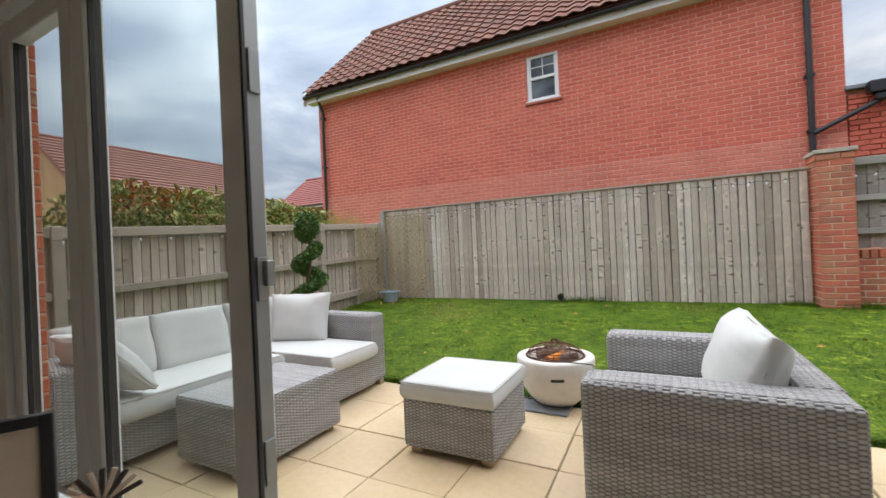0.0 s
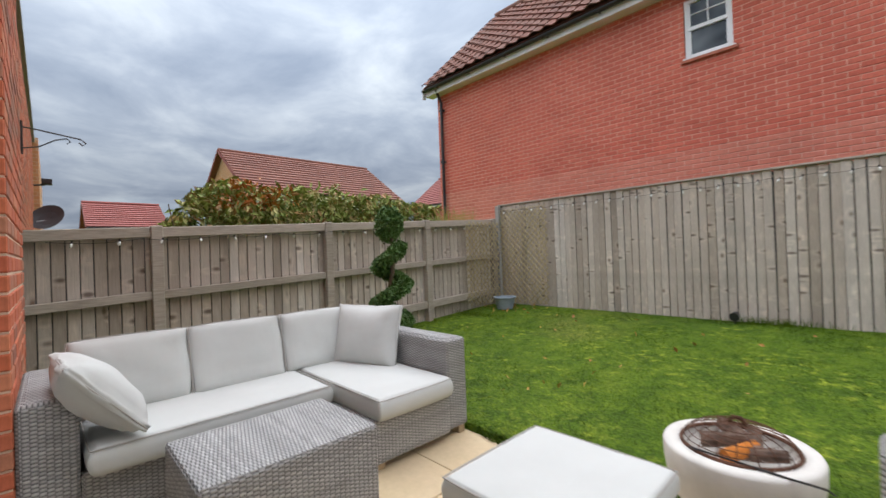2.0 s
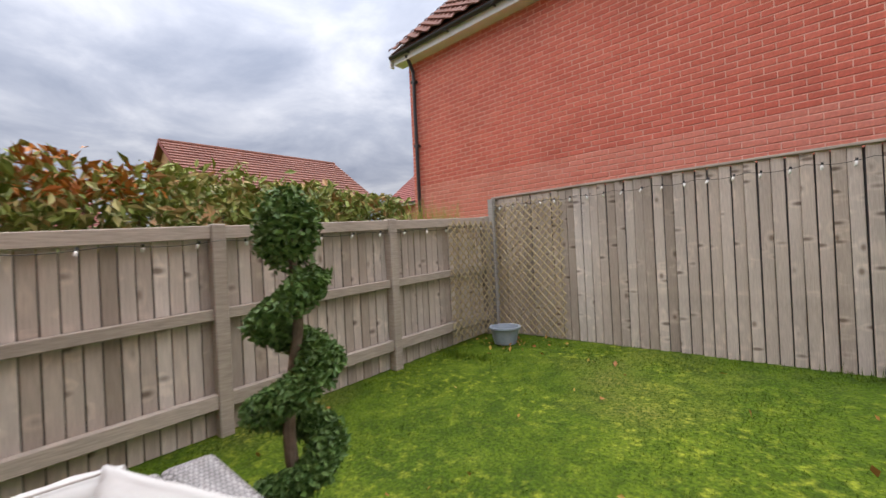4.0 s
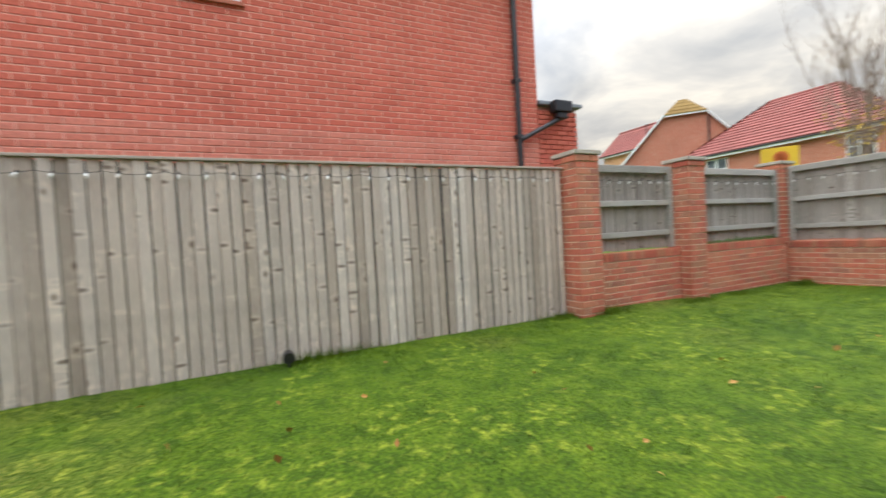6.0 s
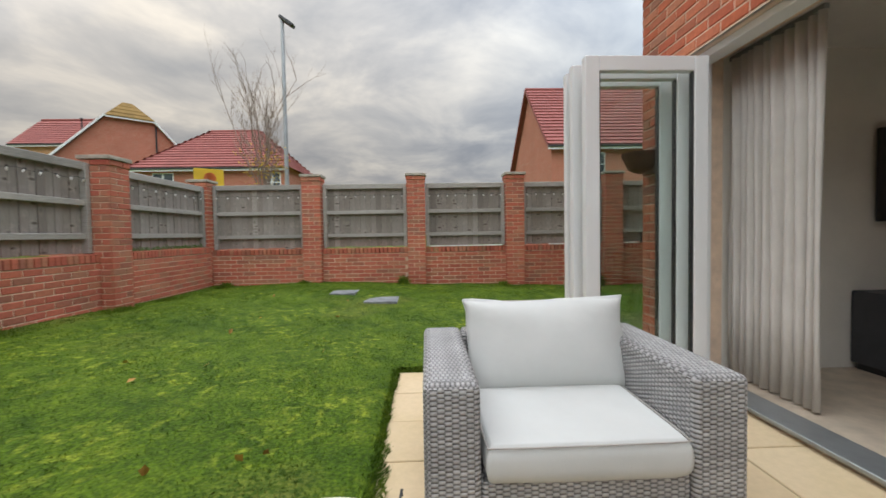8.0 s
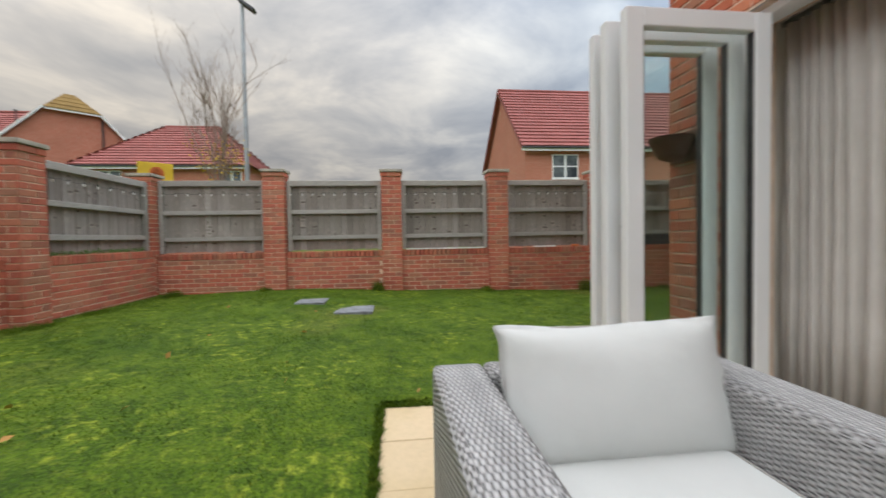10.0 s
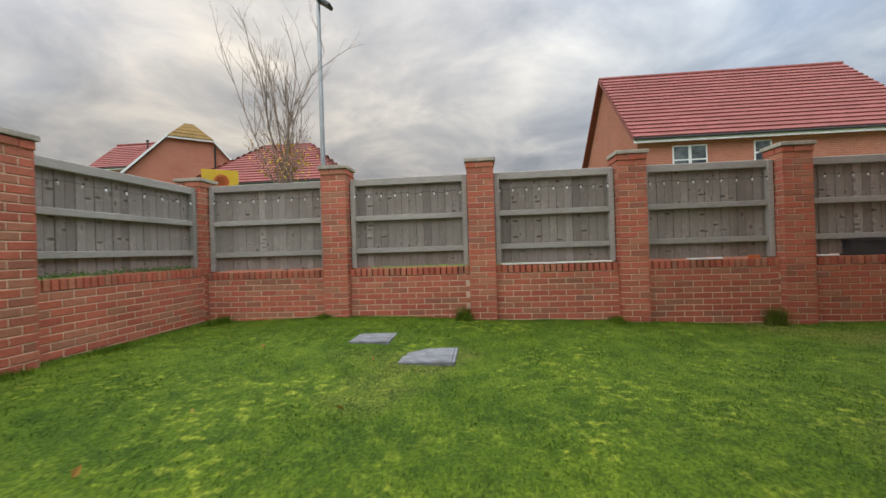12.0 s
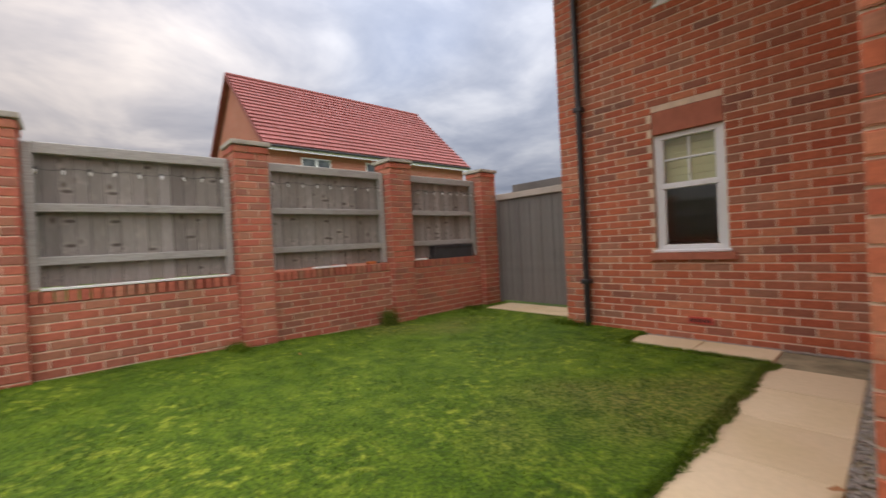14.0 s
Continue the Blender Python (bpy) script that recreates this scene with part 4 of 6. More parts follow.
# curtain drawn to the side of the opening
def curtain(x0, x1, y, z0, z1):
    c = thing("curtain", ((x0 + x1) / 2, y, z0), "pale grey floor-length curtain drawn to the side", "curtain")
    bm = bmesh.new()
    n = 160
    rows = []
    for z in (0.0, 0.5, 1.0, 1.5, z1 - z0):
        row = []
        for i in range(n + 1):
            u = i / n
            x = (x0 - x1) / 2 + (x1 - x0) * u
            row.append(bm.verts.new((x, 0.022 * math.sin(u * 62 + 0.6 * math.sin(z * 2) + 1.4 * math.sin(u * 9)) + 0.008 * math.sin(u * 27 + z), z)))
        rows.append(row)
    for a, b in zip(rows, rows[1:]):
        for i in range(n):
            bm.faces.new((a[i], a[i + 1], b[i + 1], b[i]))
    ob = part("drape", bm, M_CURT, c, smooth=True)
    so = ob.modifiers.new("thick", "SOLIDIFY")
    so.thickness = 0.006
    part("curtain_rail", bm_box(x0 - 0.0 - (x0 + x1) / 2, x1 - (x0 + x1) / 2, -0.015, 0.015, z1 - z0, z1 - z0 + 0.03), M_STEEL, c)
    return c


curtain(0.94, 1.66, 0.24, 0.045, 2.33)
tv = thing("television", (1.68, -1.5, 1.15), "black flat television on the inner wall", "television")
part("screen", bm_box(-0.04, 0.0, -0.6, 0.6, 0.0, 0.7, 0.008), M_BLACK, tv)
part("bracket", bm_box(0.0, 0.04, -0.1, 0.1, 0.25, 0.45), M_DARK, tv)
sd_ = thing("sideboard", (1.45, -1.5, 0.03), "dark low sideboard under the television", "sideboard")
part("body", bm_box(-0.22, 0.25, -0.75, 0.75, 0.05, 0.6, 0.008), M_DARK, sd_)
part("plinth", bm_box(-0.2, 0.23, -0.72, 0.72, 0.0, 0.05), M_BLACK, sd_)
rd = thing("radiator", (1.66, -0.15, 0.15), "white panel radiator on the inner wall", "radiator")
part("panel", bm_box(-0.06, 0.04, -0.25, 0.25, 0.0, 0.6, 0.012), M_WHITE, rd)

# photo frame and ornament on a low chest just inside
ch = thing("low_chest", (-1.12, 0.0, 0.03), "low dark chest by the closed door leaves", "chest")
part("body", bm_box(-0.32, 0.26, -0.2, 0.2, 0.06, 0.44, 0.008), M_DARK, ch)
part("top", bm_box(-0.34, 0.28, -0.22, 0.22, 0.44, 0.47, 0.006), M_DARK, ch)
for sx in (-0.27, 0.21):
    for sy in (-0.15, 0.15):
        part("leg", bm_box(sx - 0.02, sx + 0.02, sy - 0.02, sy + 0.02, 0, 0.06), M_DARK, ch)
pf = thing("photo_frame", (-0.98, 0.0, 0.50), "black photo frame standing on the chest", "photo frame", "", 62)
for nm, bx in (("frame_side", (-0.13, -0.105, 0, 0.34)), ("frame_side", (0.105, 0.13, 0, 0.34)), ("frame_top", (-0.105, 0.105, 0.315, 0.34)), ("frame_bottom", (-0.105, 0.105, 0, 0.025))):
    part(nm, bm_box(bx[0], bx[1], -0.012, 0.012, bx[2], bx[3], 0.002, 1), M_BLACK, pf)
part("mount", bm_box(-0.105, 0.105, -0.004, 0.004, 0.025, 0.315), M_CREAM, pf)
sv = thing("striped_ornament", (-0.90, 0.14, 0.50), "small brown and cream striped ornament on the chest", "ornament")
part("body", bm_lathe([(0.03, 0.0), (0.055, 0.03), (0.06, 0.07), (0.04, 0.11), (0.015, 0.13)], 20), plain("tan_clay", (0.45, 0.26, 0.18), 0.7), sv, smooth=True)
for k in range(9):
    a = radians(20 + k * 17)
    bmq = bmesh.new()
    bm_join(bmq, bm_box(-0.006, 0.006, -0.003, 0.003, 0.0, 0.085, 0.002, 1), pose(0.0, 0.05, 0.09) @ pose(0, 0, 0, 0, 90 - math.degrees(a), 60))
    part("plume", bmq, M_CREAM if k % 2 else M_STRIPE, sv)

# ---- window builder ----
def window(name, n, x0, x1, z0, z1, y, facing, label, transom=0.55, bars=True, blind=False):
    """A white casement in a wall along x; facing -1 looks to -y, +1 to +y."""
    w = structure("%s_%d" % (name, n), bm_box(x0, x1, y - 0.001, y + 0.001, z0, z0 + 0.002), M_WHITE, label, "window")
    s = facing
    f = 0.055

    def fr(nm, a, b, c, d, t0, t1, mt=M_WHITE, bev=0.005):
        ya, yb = sorted((y + s * t0, y + s * t1))
        return part(nm, bm_box(a, b, ya, yb, c, d, bev, 1), mt, w)
    fr("window_frame", x0, x0 + f, z0, z1, -0.06, 0.01)
    fr("window_frame", x1 - f, x1, z0, z1, -0.06, 0.01)
    fr("window_frame", x0 + f, x1 - f, z1 - f, z1, -0.058, 0.008)
    fr("window_frame", x0 + f, x1 - f, z0, z0 + f, -0.058, 0.008)
    zt = z0 + (z1 - z0) * transom
    fr("transom", x0 + f, x1 - f, zt - 0.03, zt + 0.03, -0.055, 0.012)
    fr("window_sill", x0 - 0.03, x1 + 0.03, z0 - 0.025, z0 + 0.004, -0.05, 0.06)
    for a, b in ((z0 + f, zt - 0.03), (zt + 0.03, z1 - f)):
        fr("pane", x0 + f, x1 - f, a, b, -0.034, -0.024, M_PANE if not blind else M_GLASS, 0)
        fr("sash", x0 + f, x0 + f + 0.03, a, b, -0.04, 0.004)
        fr("sash", x1 - f - 0.03, x1 - f, a, b, -0.04, 0.004)
    if bars:
        fr("glazing_bar", (x0 + x1) / 2 - 0.01, (x0 + x1) / 2 + 0.01, zt + 0.03, z1 - f, -0.03, -0.012)
        zm = (zt + z1) / 2
        fr("glazing_bar", x0 + f, x1 - f, zm - 0.01, zm + 0.01, -0.031, -0.011)
    return w


window("window", 1, -1.97, -1.33, 4.12, 5.04, 8.13, -1, "small white casement window with a barred top light", 0.5)
structure("sill_course", bm_box(-2.03, -1.27, 8.06, 8.1, 4.05, 4.095, 0.004), M_LINTEL, "projecting brick sill", "trim")
window("window", 2, 3.27, 3.91, 0.90, 2.115, -2.48, 1, "white kitchen casement window with a yellow blind behind", 0.55, True, True)
structure("lintel_kitchen", bm_box(3.265, 3.915, -2.5, -2.428, 2.12, 2.355, 0.004), M_LINTEL, "flat red stone lintel", "trim")
structure("sill_kitchen", bm_box(3.2, 3.98, -2.44, -2.39, 0.80, 0.872, 0.005), M_LINTEL, "projecting red brick sill course", "trim")
window("window", 3, 3.21, 3.83, 3.46, 4.58, -2.48, 1, "white upper casement window", 0.55)
bl = thing("pleated_blind", (3.59, -2.60, 1.60), "half-lowered pale yellow pleated blind behind the window", "blind")
for i in range(6):
    part("pleat", bm_box(-0.27, 0.27, -0.012 + 0.004 * (i % 2), 0.006 + 0.004 * (i % 2), i * 0.08, i * 0.08 + 0.079, 0.003, 1), M_BLIND, bl)
structure("kitchen_room", bm_box(2.55, 4.7, -5.0, -4.9, 0.0, 2.5), M_WALLIN, "inner wall of the kitchen", "wall")
structure("kitchen_floor", bm_box(2.5, 4.7, -4.9, -2.75, 0.0, 0.03), M_FLOORIN, "kitchen floor", "floor")
structure("kitchen_ceiling", bm_box(2.5, 4.7, -4.9, -2.75, 2.45, 2.5), M_WALLIN, "kitchen ceiling", "ceiling")
kc = thing("kitchen_cabinet", (3.6, -4.6, 0.03), "dark kitchen cabinets seen through the window", "cabinet")
part("body", bm_box(-0.9, 0.9, -0.25, 0.25, 0.0, 0.88, 0.006), M_DARK, kc)
part("worktop", bm_box(-0.92, 0.92, -0.27, 0.3, 0.88, 0.92, 0.004), M_STONE, kc)

# air brick, boiler pipe
ab = structure("air_brick", bm_box(3.42, 3.64, -2.434, -2.42, 0.155, 0.222, 0.003, 1), plain("red_plastic", (0.5, 0.06, 0.04), 0.5), "red plastic air brick", "vent")
for i in range(5):
    part("slot", bm_box(3.44 + i * 0.04, 3.465 + i * 0.04, -2.421, -2.417, 0.17, 0.205), M_BLACK, ab)


def downpipe(points, r, label, clips=()):
    d = thing("downpipe", points[0], label, "downpipe")
    o = Vector(points[0])
    bm = bmesh.new()
    for a, b in zip(points, points[1:]):
        bm_cyl(Vector(a) - o, Vector(b) - o, r, n=14, bm=bm)
    part("pipe", bm, M_BLACK, d, smooth=False)
    for c in clips:
        cc = Vector(c) - o
        part("clip", bm_box(cc.x - r - 0.02, cc.x + r + 0.02, cc.y - r - 0.01, cc.y + r + 0.02, cc.z - 0.025, cc.z + 0.025, 0.006, 1), M_BLACK, d)
    return d


downpipe([(4.71, -2.37, 0.0), (4.71, -2.37, 5.0)], 0.036, "black plastic downpipe on the kitchen wall", [(4.71, -2.38, 0.55), (4.71, -2.38, 2.6), (4.71, -2.38, 4.0)])
downpipe([(-7.5, 8.03, 0.2), (-7.5, 8.03, 5.0), (-7.5, 7.86, 5.3)], 0.036, "black plastic downpipe at the house corner", [(-7.5, 8.04, 3.5), (-7.5, 8.04, 4.8)])
downpipe([(2.47, 8.03, 0.2), (2.47, 8.03, 5.2)], 0.042, "black plastic downpipe on the neighbouring house", [(2.47, 8.04, 3.6), (2.47, 8.04, 2.75)])
hp = thing("rain_hopper", (3.27, 8.0, 3.1), "black rainwater hopper with a sloping branch pipe", "hopper")
hb = bmesh.new()
bm_join(hb, bm_box(-0.17, 0.17, -0.1, 0.06, 0.06, 0.24, 0.02))
bm_join(hb, bm_box(-0.1, 0.1, -0.07, 0.05, -0.04, 0.06, 0.02))
part("bowl", hb, M_BLACK, hp)
part("branch_pipe", bm_cyl((0, 0.0, -0.02), (-0.78, 0.0, -0.40), 0.036, n=14), M_BLACK, hp)
ln = structure("lean_to", bm_box(2.92, 3.72, 8.16, 11, 0, 3.30), M_MORTAR_NB, "low brick side extension of the neighbouring house", "wall")
brick_face(ln, NB, (2.92, 8.12), 0, 0.80, 1.5, 3.28, (), (3, 8, 2), 120)
part("edge_flashing", bm_box(2.88, 3.78, 8.04, 11.1, 3.29, 3.35, 0.01), M_LEAD, ln)

# ---- roofs ----
def pantile(w, l, amp):
    """One tile: x across the wave, y up the slope, real thickness."""
    n = 7
    v, f = [], []
    for k, (yy, dz) in enumerate(((0, 0), (l, 0))):
        for i in range(n):
            u = i / (n - 1)
            v.append((u * w, yy, amp * math.sin(u * 2 * math.pi) + 0.035 * (1 - yy / l)))
    for i in range(n):
        v.append((v[i][0], 0, v[i][2] - 0.022))
    for i in range(n - 1):
        f.append((i, i + 1, n + i + 1, n + i))
        f.append((2 * n + i, 2 * n + i + 1, i + 1, i))
    return v, f


def flat_tile(w, l):
    v = [(0, 0, 0.055), (w, 0, 0.055), (w, l, 0.0), (0, l, 0.0), (0, 0, -0.01), (w, 0, -0.01)]
    return v, [(0, 1, 2, 3), (4, 5, 1, 0)]


def slope_tiles(parent, corner, along, up, length, run, kind, mat, focus, cap, clip=None):
    """Tiles on a slope: corner at the eave, unit vectors along the eave and up the slope."""
    along, up = Vector(along).normalized(), Vector(up).normalized()
    nrm = along.cross(up)
    if nrm.z < 0:
        nrm = -nrm
    tw, tl = (0.30, 0.30) if kind == "pan" else (1.0, 0.32)
    proto = {"t": pantile(tw, tl * 1.15, 0.022) if kind == "pan" else flat_tile(tw, tl * 1.1)}
    pl = []
    for j in range(int(run / tl)):
        x = 0.0
        while x < length - 0.01:
            wd = min(tw, length - x)
            o = Vector(corner) + along * x + up * (j * tl) + nrm * 0.03
            if clip:
                lo, hi = clip(j * tl)
                a, b = max(x, lo), min(x + wd, hi)
                if b - a < 0.03:
                    x += tw
                    continue
                o = Vector(corner) + along * a + up * (j * tl) + nrm * 0.03
                wd = b - a
            m = Matrix((along * (wd / tw), up, nrm)).transposed().to_4x4()
            m.translation = o
            pl.append(("t", 0, m))
            x += tw
    pieces(parent, "roof_tile", proto, {0: mat}, pl, focus, cap, "far_tiles")


EZ, RZ = 5.47, 8.47
run = math.hypot(11.0 - 7.82, RZ - EZ + 0.2)
nr_bm = bmesh.new()
vv = [nr_bm.verts.new(c) for c in ((-7.92, 7.82, EZ - 0.02), (3.15, 7.82, EZ - 0.02), (3.15, 11.0, RZ), (-7.92, 11.0, RZ), (-7.92, 14.2, EZ), (3.15, 14.2, EZ))]
for q in ((0, 1, 2, 3), (3, 2, 5, 4), (0, 3, 4), (1, 5, 2), (0, 4, 5, 1)):
    nr_bm.faces.new([vv[i] for i in q])
nroof = structure("roof_north_house", nr_bm, M_TILE, "steep brown-red pantiled roof of the neighbouring house", "roof")
slope_tiles(nroof, (-7.92, 7.80, EZ - 0.02), (1, 0, 0), (0, 11.0 - 7.82, RZ - EZ + 0.02), 11.07, 4.45, "pan", M_TILE, (-4, 7.8, 5.5), 300)
part("ridge_tiles", bm_cyl((-7.92, 11.0, RZ + 0.02), (3.15, 11.0, RZ + 0.02), 0.11, n=10), M_TILE, nroof)
structure("fascia_north_house", bm_box(-7.88, 3.1, 7.86, 7.885, EZ - 0.26, EZ - 0.06), M_FASCIA, "white fascia board under the eaves", "trim")
structure("soffit_north_house", bm_box(-7.88, 3.1, 7.89, 8.1, EZ - 0.26, EZ - 0.235), M_FASCIA, "white soffit under the eaves", "trim")
gu = thing("gutter", (-7.92, 7.8, EZ - 0.1), "black half-round gutter along the eaves", "gutter")
gbm = bmesh.new()
prof = [(0.055 * math.cos(math.pi + math.pi * k / 8), 0.055 * math.sin(math.pi + math.pi * k / 8)) for k in range(9)]
ra = [[gbm.verts.new((x, py, pz)) for py, pz in prof] for x in (0, 11.07)]
rb = [[gbm.verts.new((x, py * 0.85, pz * 0.85)) for py, pz in prof] for x in (0, 11.07)]
for k in range(8):
    gbm.faces.new((ra[0][k], ra[0][k + 1], ra[1][k + 1], ra[1][k]))
    gbm.faces.new((rb[0][k + 1], rb[0][k], rb[1][k], rb[1][k + 1]))
for q in (0, 1):
    for k in range(8):
        gbm.faces.new((ra[q][k + 1], ra[q][k], rb[q][k], rb[q][k + 1]))
part("trough", gbm, M_BLACK, gu)
for i in range(10):
    part("bracket", bm_box(0.5 + i * 1.05, 0.53 + i * 1.05, -0.06, 0.06, -0.062, -0.05), M_BLACK, gu)
structure("wall_north_gable", bm_box(-7.5, -7.25, 8.42, 14.0, 0, 5.3), M_MORTAR_NB, "gable wall of the neighbouring house", "wall")
structure("wall_north_gable_east", bm_box(2.6, 2.88, 8.42, 14.0, 0, 5.3), M_MORTAR_NB, "far gable wall of the neighbouring house", "wall")
structure("bargeboard", bm_join(bm_box(-7.95, -7.92, 7.80, 7.9, EZ - 0.3, EZ - 0.05), bm_box(0, 0.03, 0, run, -0.16, 0.0), Matrix.Translation((-7.96, 7.82, EZ - 0.02)) @ pose(0, 0, 0, math.degrees(math.atan2(RZ - EZ, 3.18)), 0, 0)), M_FASCIA, "white bargeboard on the gable", "trim")

# ---- distant houses ----
def brick_far(name, c1, c2, mortar):
    m, t, b = mat_new(name, 0.9, 0, 0.2)
    tc = nd(t, "ShaderNodeTexCoord")
    br = nd(t, "ShaderNodeTexBrick")
    br.inputs["Scale"].default_value = 1.0
    br.inputs["Brick Width"].default_value = 0.236
    br.inputs["Row Height"].default_value = 0.079
    br.inputs["Mortar Size"].default_value = 0.005
    br.inputs["Color1"].default_value = (*c1, 1)
    br.inputs["Color2"].default_value = (*c2, 1)
    br.inputs["Mortar"].default_value = (*mortar, 1)
    t.links.new(tc.outputs["UV"], br.inputs["Vector"])
    t.links.new(mixc(t, 0.4, br.outputs[0], ramp(t, noise_fac(t, 0.7, 4), [(0.3, (0.75, 0.75, 0.75)), (0.7, (1.15, 1.15, 1.15))]), "MULTIPLY"), b.inputs["Base Color"])
    return m


M_FAR = brick_far("far_orange_brick", (0.47, 0.18, 0.125), (0.41, 0.145, 0.095), (0.48, 0.33, 0.24))
M_FAR_T = brick_far("far_tan_brick", (0.55, 0.30, 0.15), (0.48, 0.25, 0.13), (0.55, 0.42, 0.30))


def house(name, loc, rz, w, d, eave, ridge, label, hip=0.0, wins=(), wall=M_FAR, tile=M_TILE_R):
    """Ridge along local x; front at y = 0 looking to -y; hip: how far the ridge ends are drawn in."""
    h = thing(name, loc, label, "house", "houses beyond the garden", rz)
    part("wall", bm_box(0, w, 0, d, 0, eave), wall, h)
    if not hip:
        for x0, x1 in ((0.0, 0.25), (w - 0.25, w)):
            bm = bmesh.new()
            v = [bm.verts.new(c) for c in ((x0, 0, eave), (x0, d, eave), (x0, d / 2, ridge - 0.12), (x1, 0, eave), (x1, d, eave), (x1, d / 2, ridge - 0.12))]
            for q in ((0, 2, 1), (3, 4, 5), (0, 1, 4, 3), (1, 2, 5, 4), (2, 0, 3, 5)):
                bm.faces.new([v[i] for i in q])
            part("gable", bm, wall, h)
    o = 0.3
    e = eave - 0.1
    ex = 0.25
    bm = bmesh.new()
    v = [bm.verts.new(c) for c in ((-ex, -o, e), (w + ex, -o, e), (w + ex, d + o, e), (-ex, d + o, e), (-ex + hip, d / 2, ridge), (w + ex - hip, d / 2, ridge))]
    for q in ((0, 1, 5, 4), (2, 3, 4, 5), (3, 0, 4), (1, 2, 5)) if hip else ((0, 1, 5, 4), (2, 3, 4, 5)):
        bm.faces.new([v[i] for i in q])
    roof = part("roof", bm, tile, h)
    slope = math.hypot(d / 2 + o, ridge - e)

    def clip_f(yy):
        k = hip * yy / slope
        return (k, w + 2 * ex - k)
    for sgn in (1, -1):
        c = Vector((-ex, -o, e)) if sgn > 0 else Vector((w + ex, d + o, e))
        slope_tiles(roof, c, (sgn, 0, 0), (0, sgn * (d / 2 + o), ridge - e), w + 2 * ex, slope, "flat", tile, (0, 0, 0), 0, clip_f)
    if hip:
        for sgn in (1, -1):
            c = Vector((-ex, d + o, e)) if sgn > 0 else Vector((w + ex, -o, e))
            hs = math.hypot(hip, ridge - e)
            D = d + 2 * o
            slope_tiles(roof, c, (0, -sgn, 0), (sgn * hip, 0, ridge - e), D, hs, "flat", tile, (0, 0, 0), 0, lambda yy, hs=hs, D=D: (D / 2 * yy / hs, D - D / 2 * yy / hs))
    part("ridge", bm_cyl((-ex + hip, d / 2, ridge + 0.03), (w + ex - hip, d / 2, ridge + 0.03), 0.1, n=8), tile, roof)
    part("fascia", bm_box(-ex, w + ex, -o - 0.02, -o, e - 0.2, e - 0.02), M_FASCIA, h)
    part("gutter", bm_box(-ex, w + ex, -o - 0.1, -o - 0.022, e - 0.09, e - 0.0, 0.03), M_BLACK, h)
    if not hip:
        for x in (-ex - 0.02, w + ex):
            for sgn in (1, -1):
                bm = bmesh.new()
                bm_join(bm, bm_box(0, 0.025, 0, slope, -0.12, 0.02), Matrix.Translation((x, -o if sgn > 0 else d + o, e)) @ pose(0, 0, 0, math.degrees(math.atan2(ridge - e, d / 2 + o)) if sgn > 0 else 180 - math.degrees(math.atan2(ridge - e, d / 2 + o)), 0, 0))
                part("bargeboard", bm, M_TILE_R, h)
    for x0, x1, z0, z1, mull in wins:
        wnd = part("window", bm_box(x0, x1, -0.015, 0.02, z0, z1, 0.004, 1), M_WHITE, h, "white casement window")
        n = 2 if mull else 1
        for i in range(n):
            a = x0 + 0.06 + i * (x1 - x0) / n
            b = x0 + (i + 1) * (x1 - x0) / n - 0.06
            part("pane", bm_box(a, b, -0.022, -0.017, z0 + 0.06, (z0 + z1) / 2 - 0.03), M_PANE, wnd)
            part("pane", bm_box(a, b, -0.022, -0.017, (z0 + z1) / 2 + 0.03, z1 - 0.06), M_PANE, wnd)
        part("sill", bm_box(x0 - 0.05, x1 + 0.05, -0.06, -0.016, z0 - 0.05, z0), M_WHITE, wnd)
    return h


# east, across the road: front looks to -x (run along -y)
house("house", (18.3, -3.55, 0), -90, 10.5, 8.0, 5.3, 9.2, "two-storey orange brick house with a bright red tiled roof", 0.0, [(1.3, 2.6, 3.75, 4.9, True), (4.3, 4.95, 4.0, 4.95, False), (1.2, 2.4, 0.9, 2.2, True), (4.3, 5.3, 0, 2.1, False), (7.0, 8.6, 0.9, 2.2, True)])
house("house", (23.3, 19.2, 0), -90, 8.55, 7.0, 5.25, 8.1, "brick house with a hipped red tiled roof", 2.95, [(7.3, 8.3, 3.7, 4.9, True), (1.0, 2.2, 3.7, 4.9, True)])
house("house", (31.0, 33.0, 0), -90, 7.5, 5.2, 8.4, 10.8, "far house with a red tiled roof and cream gable", 0.0, [], M_FAR_T)


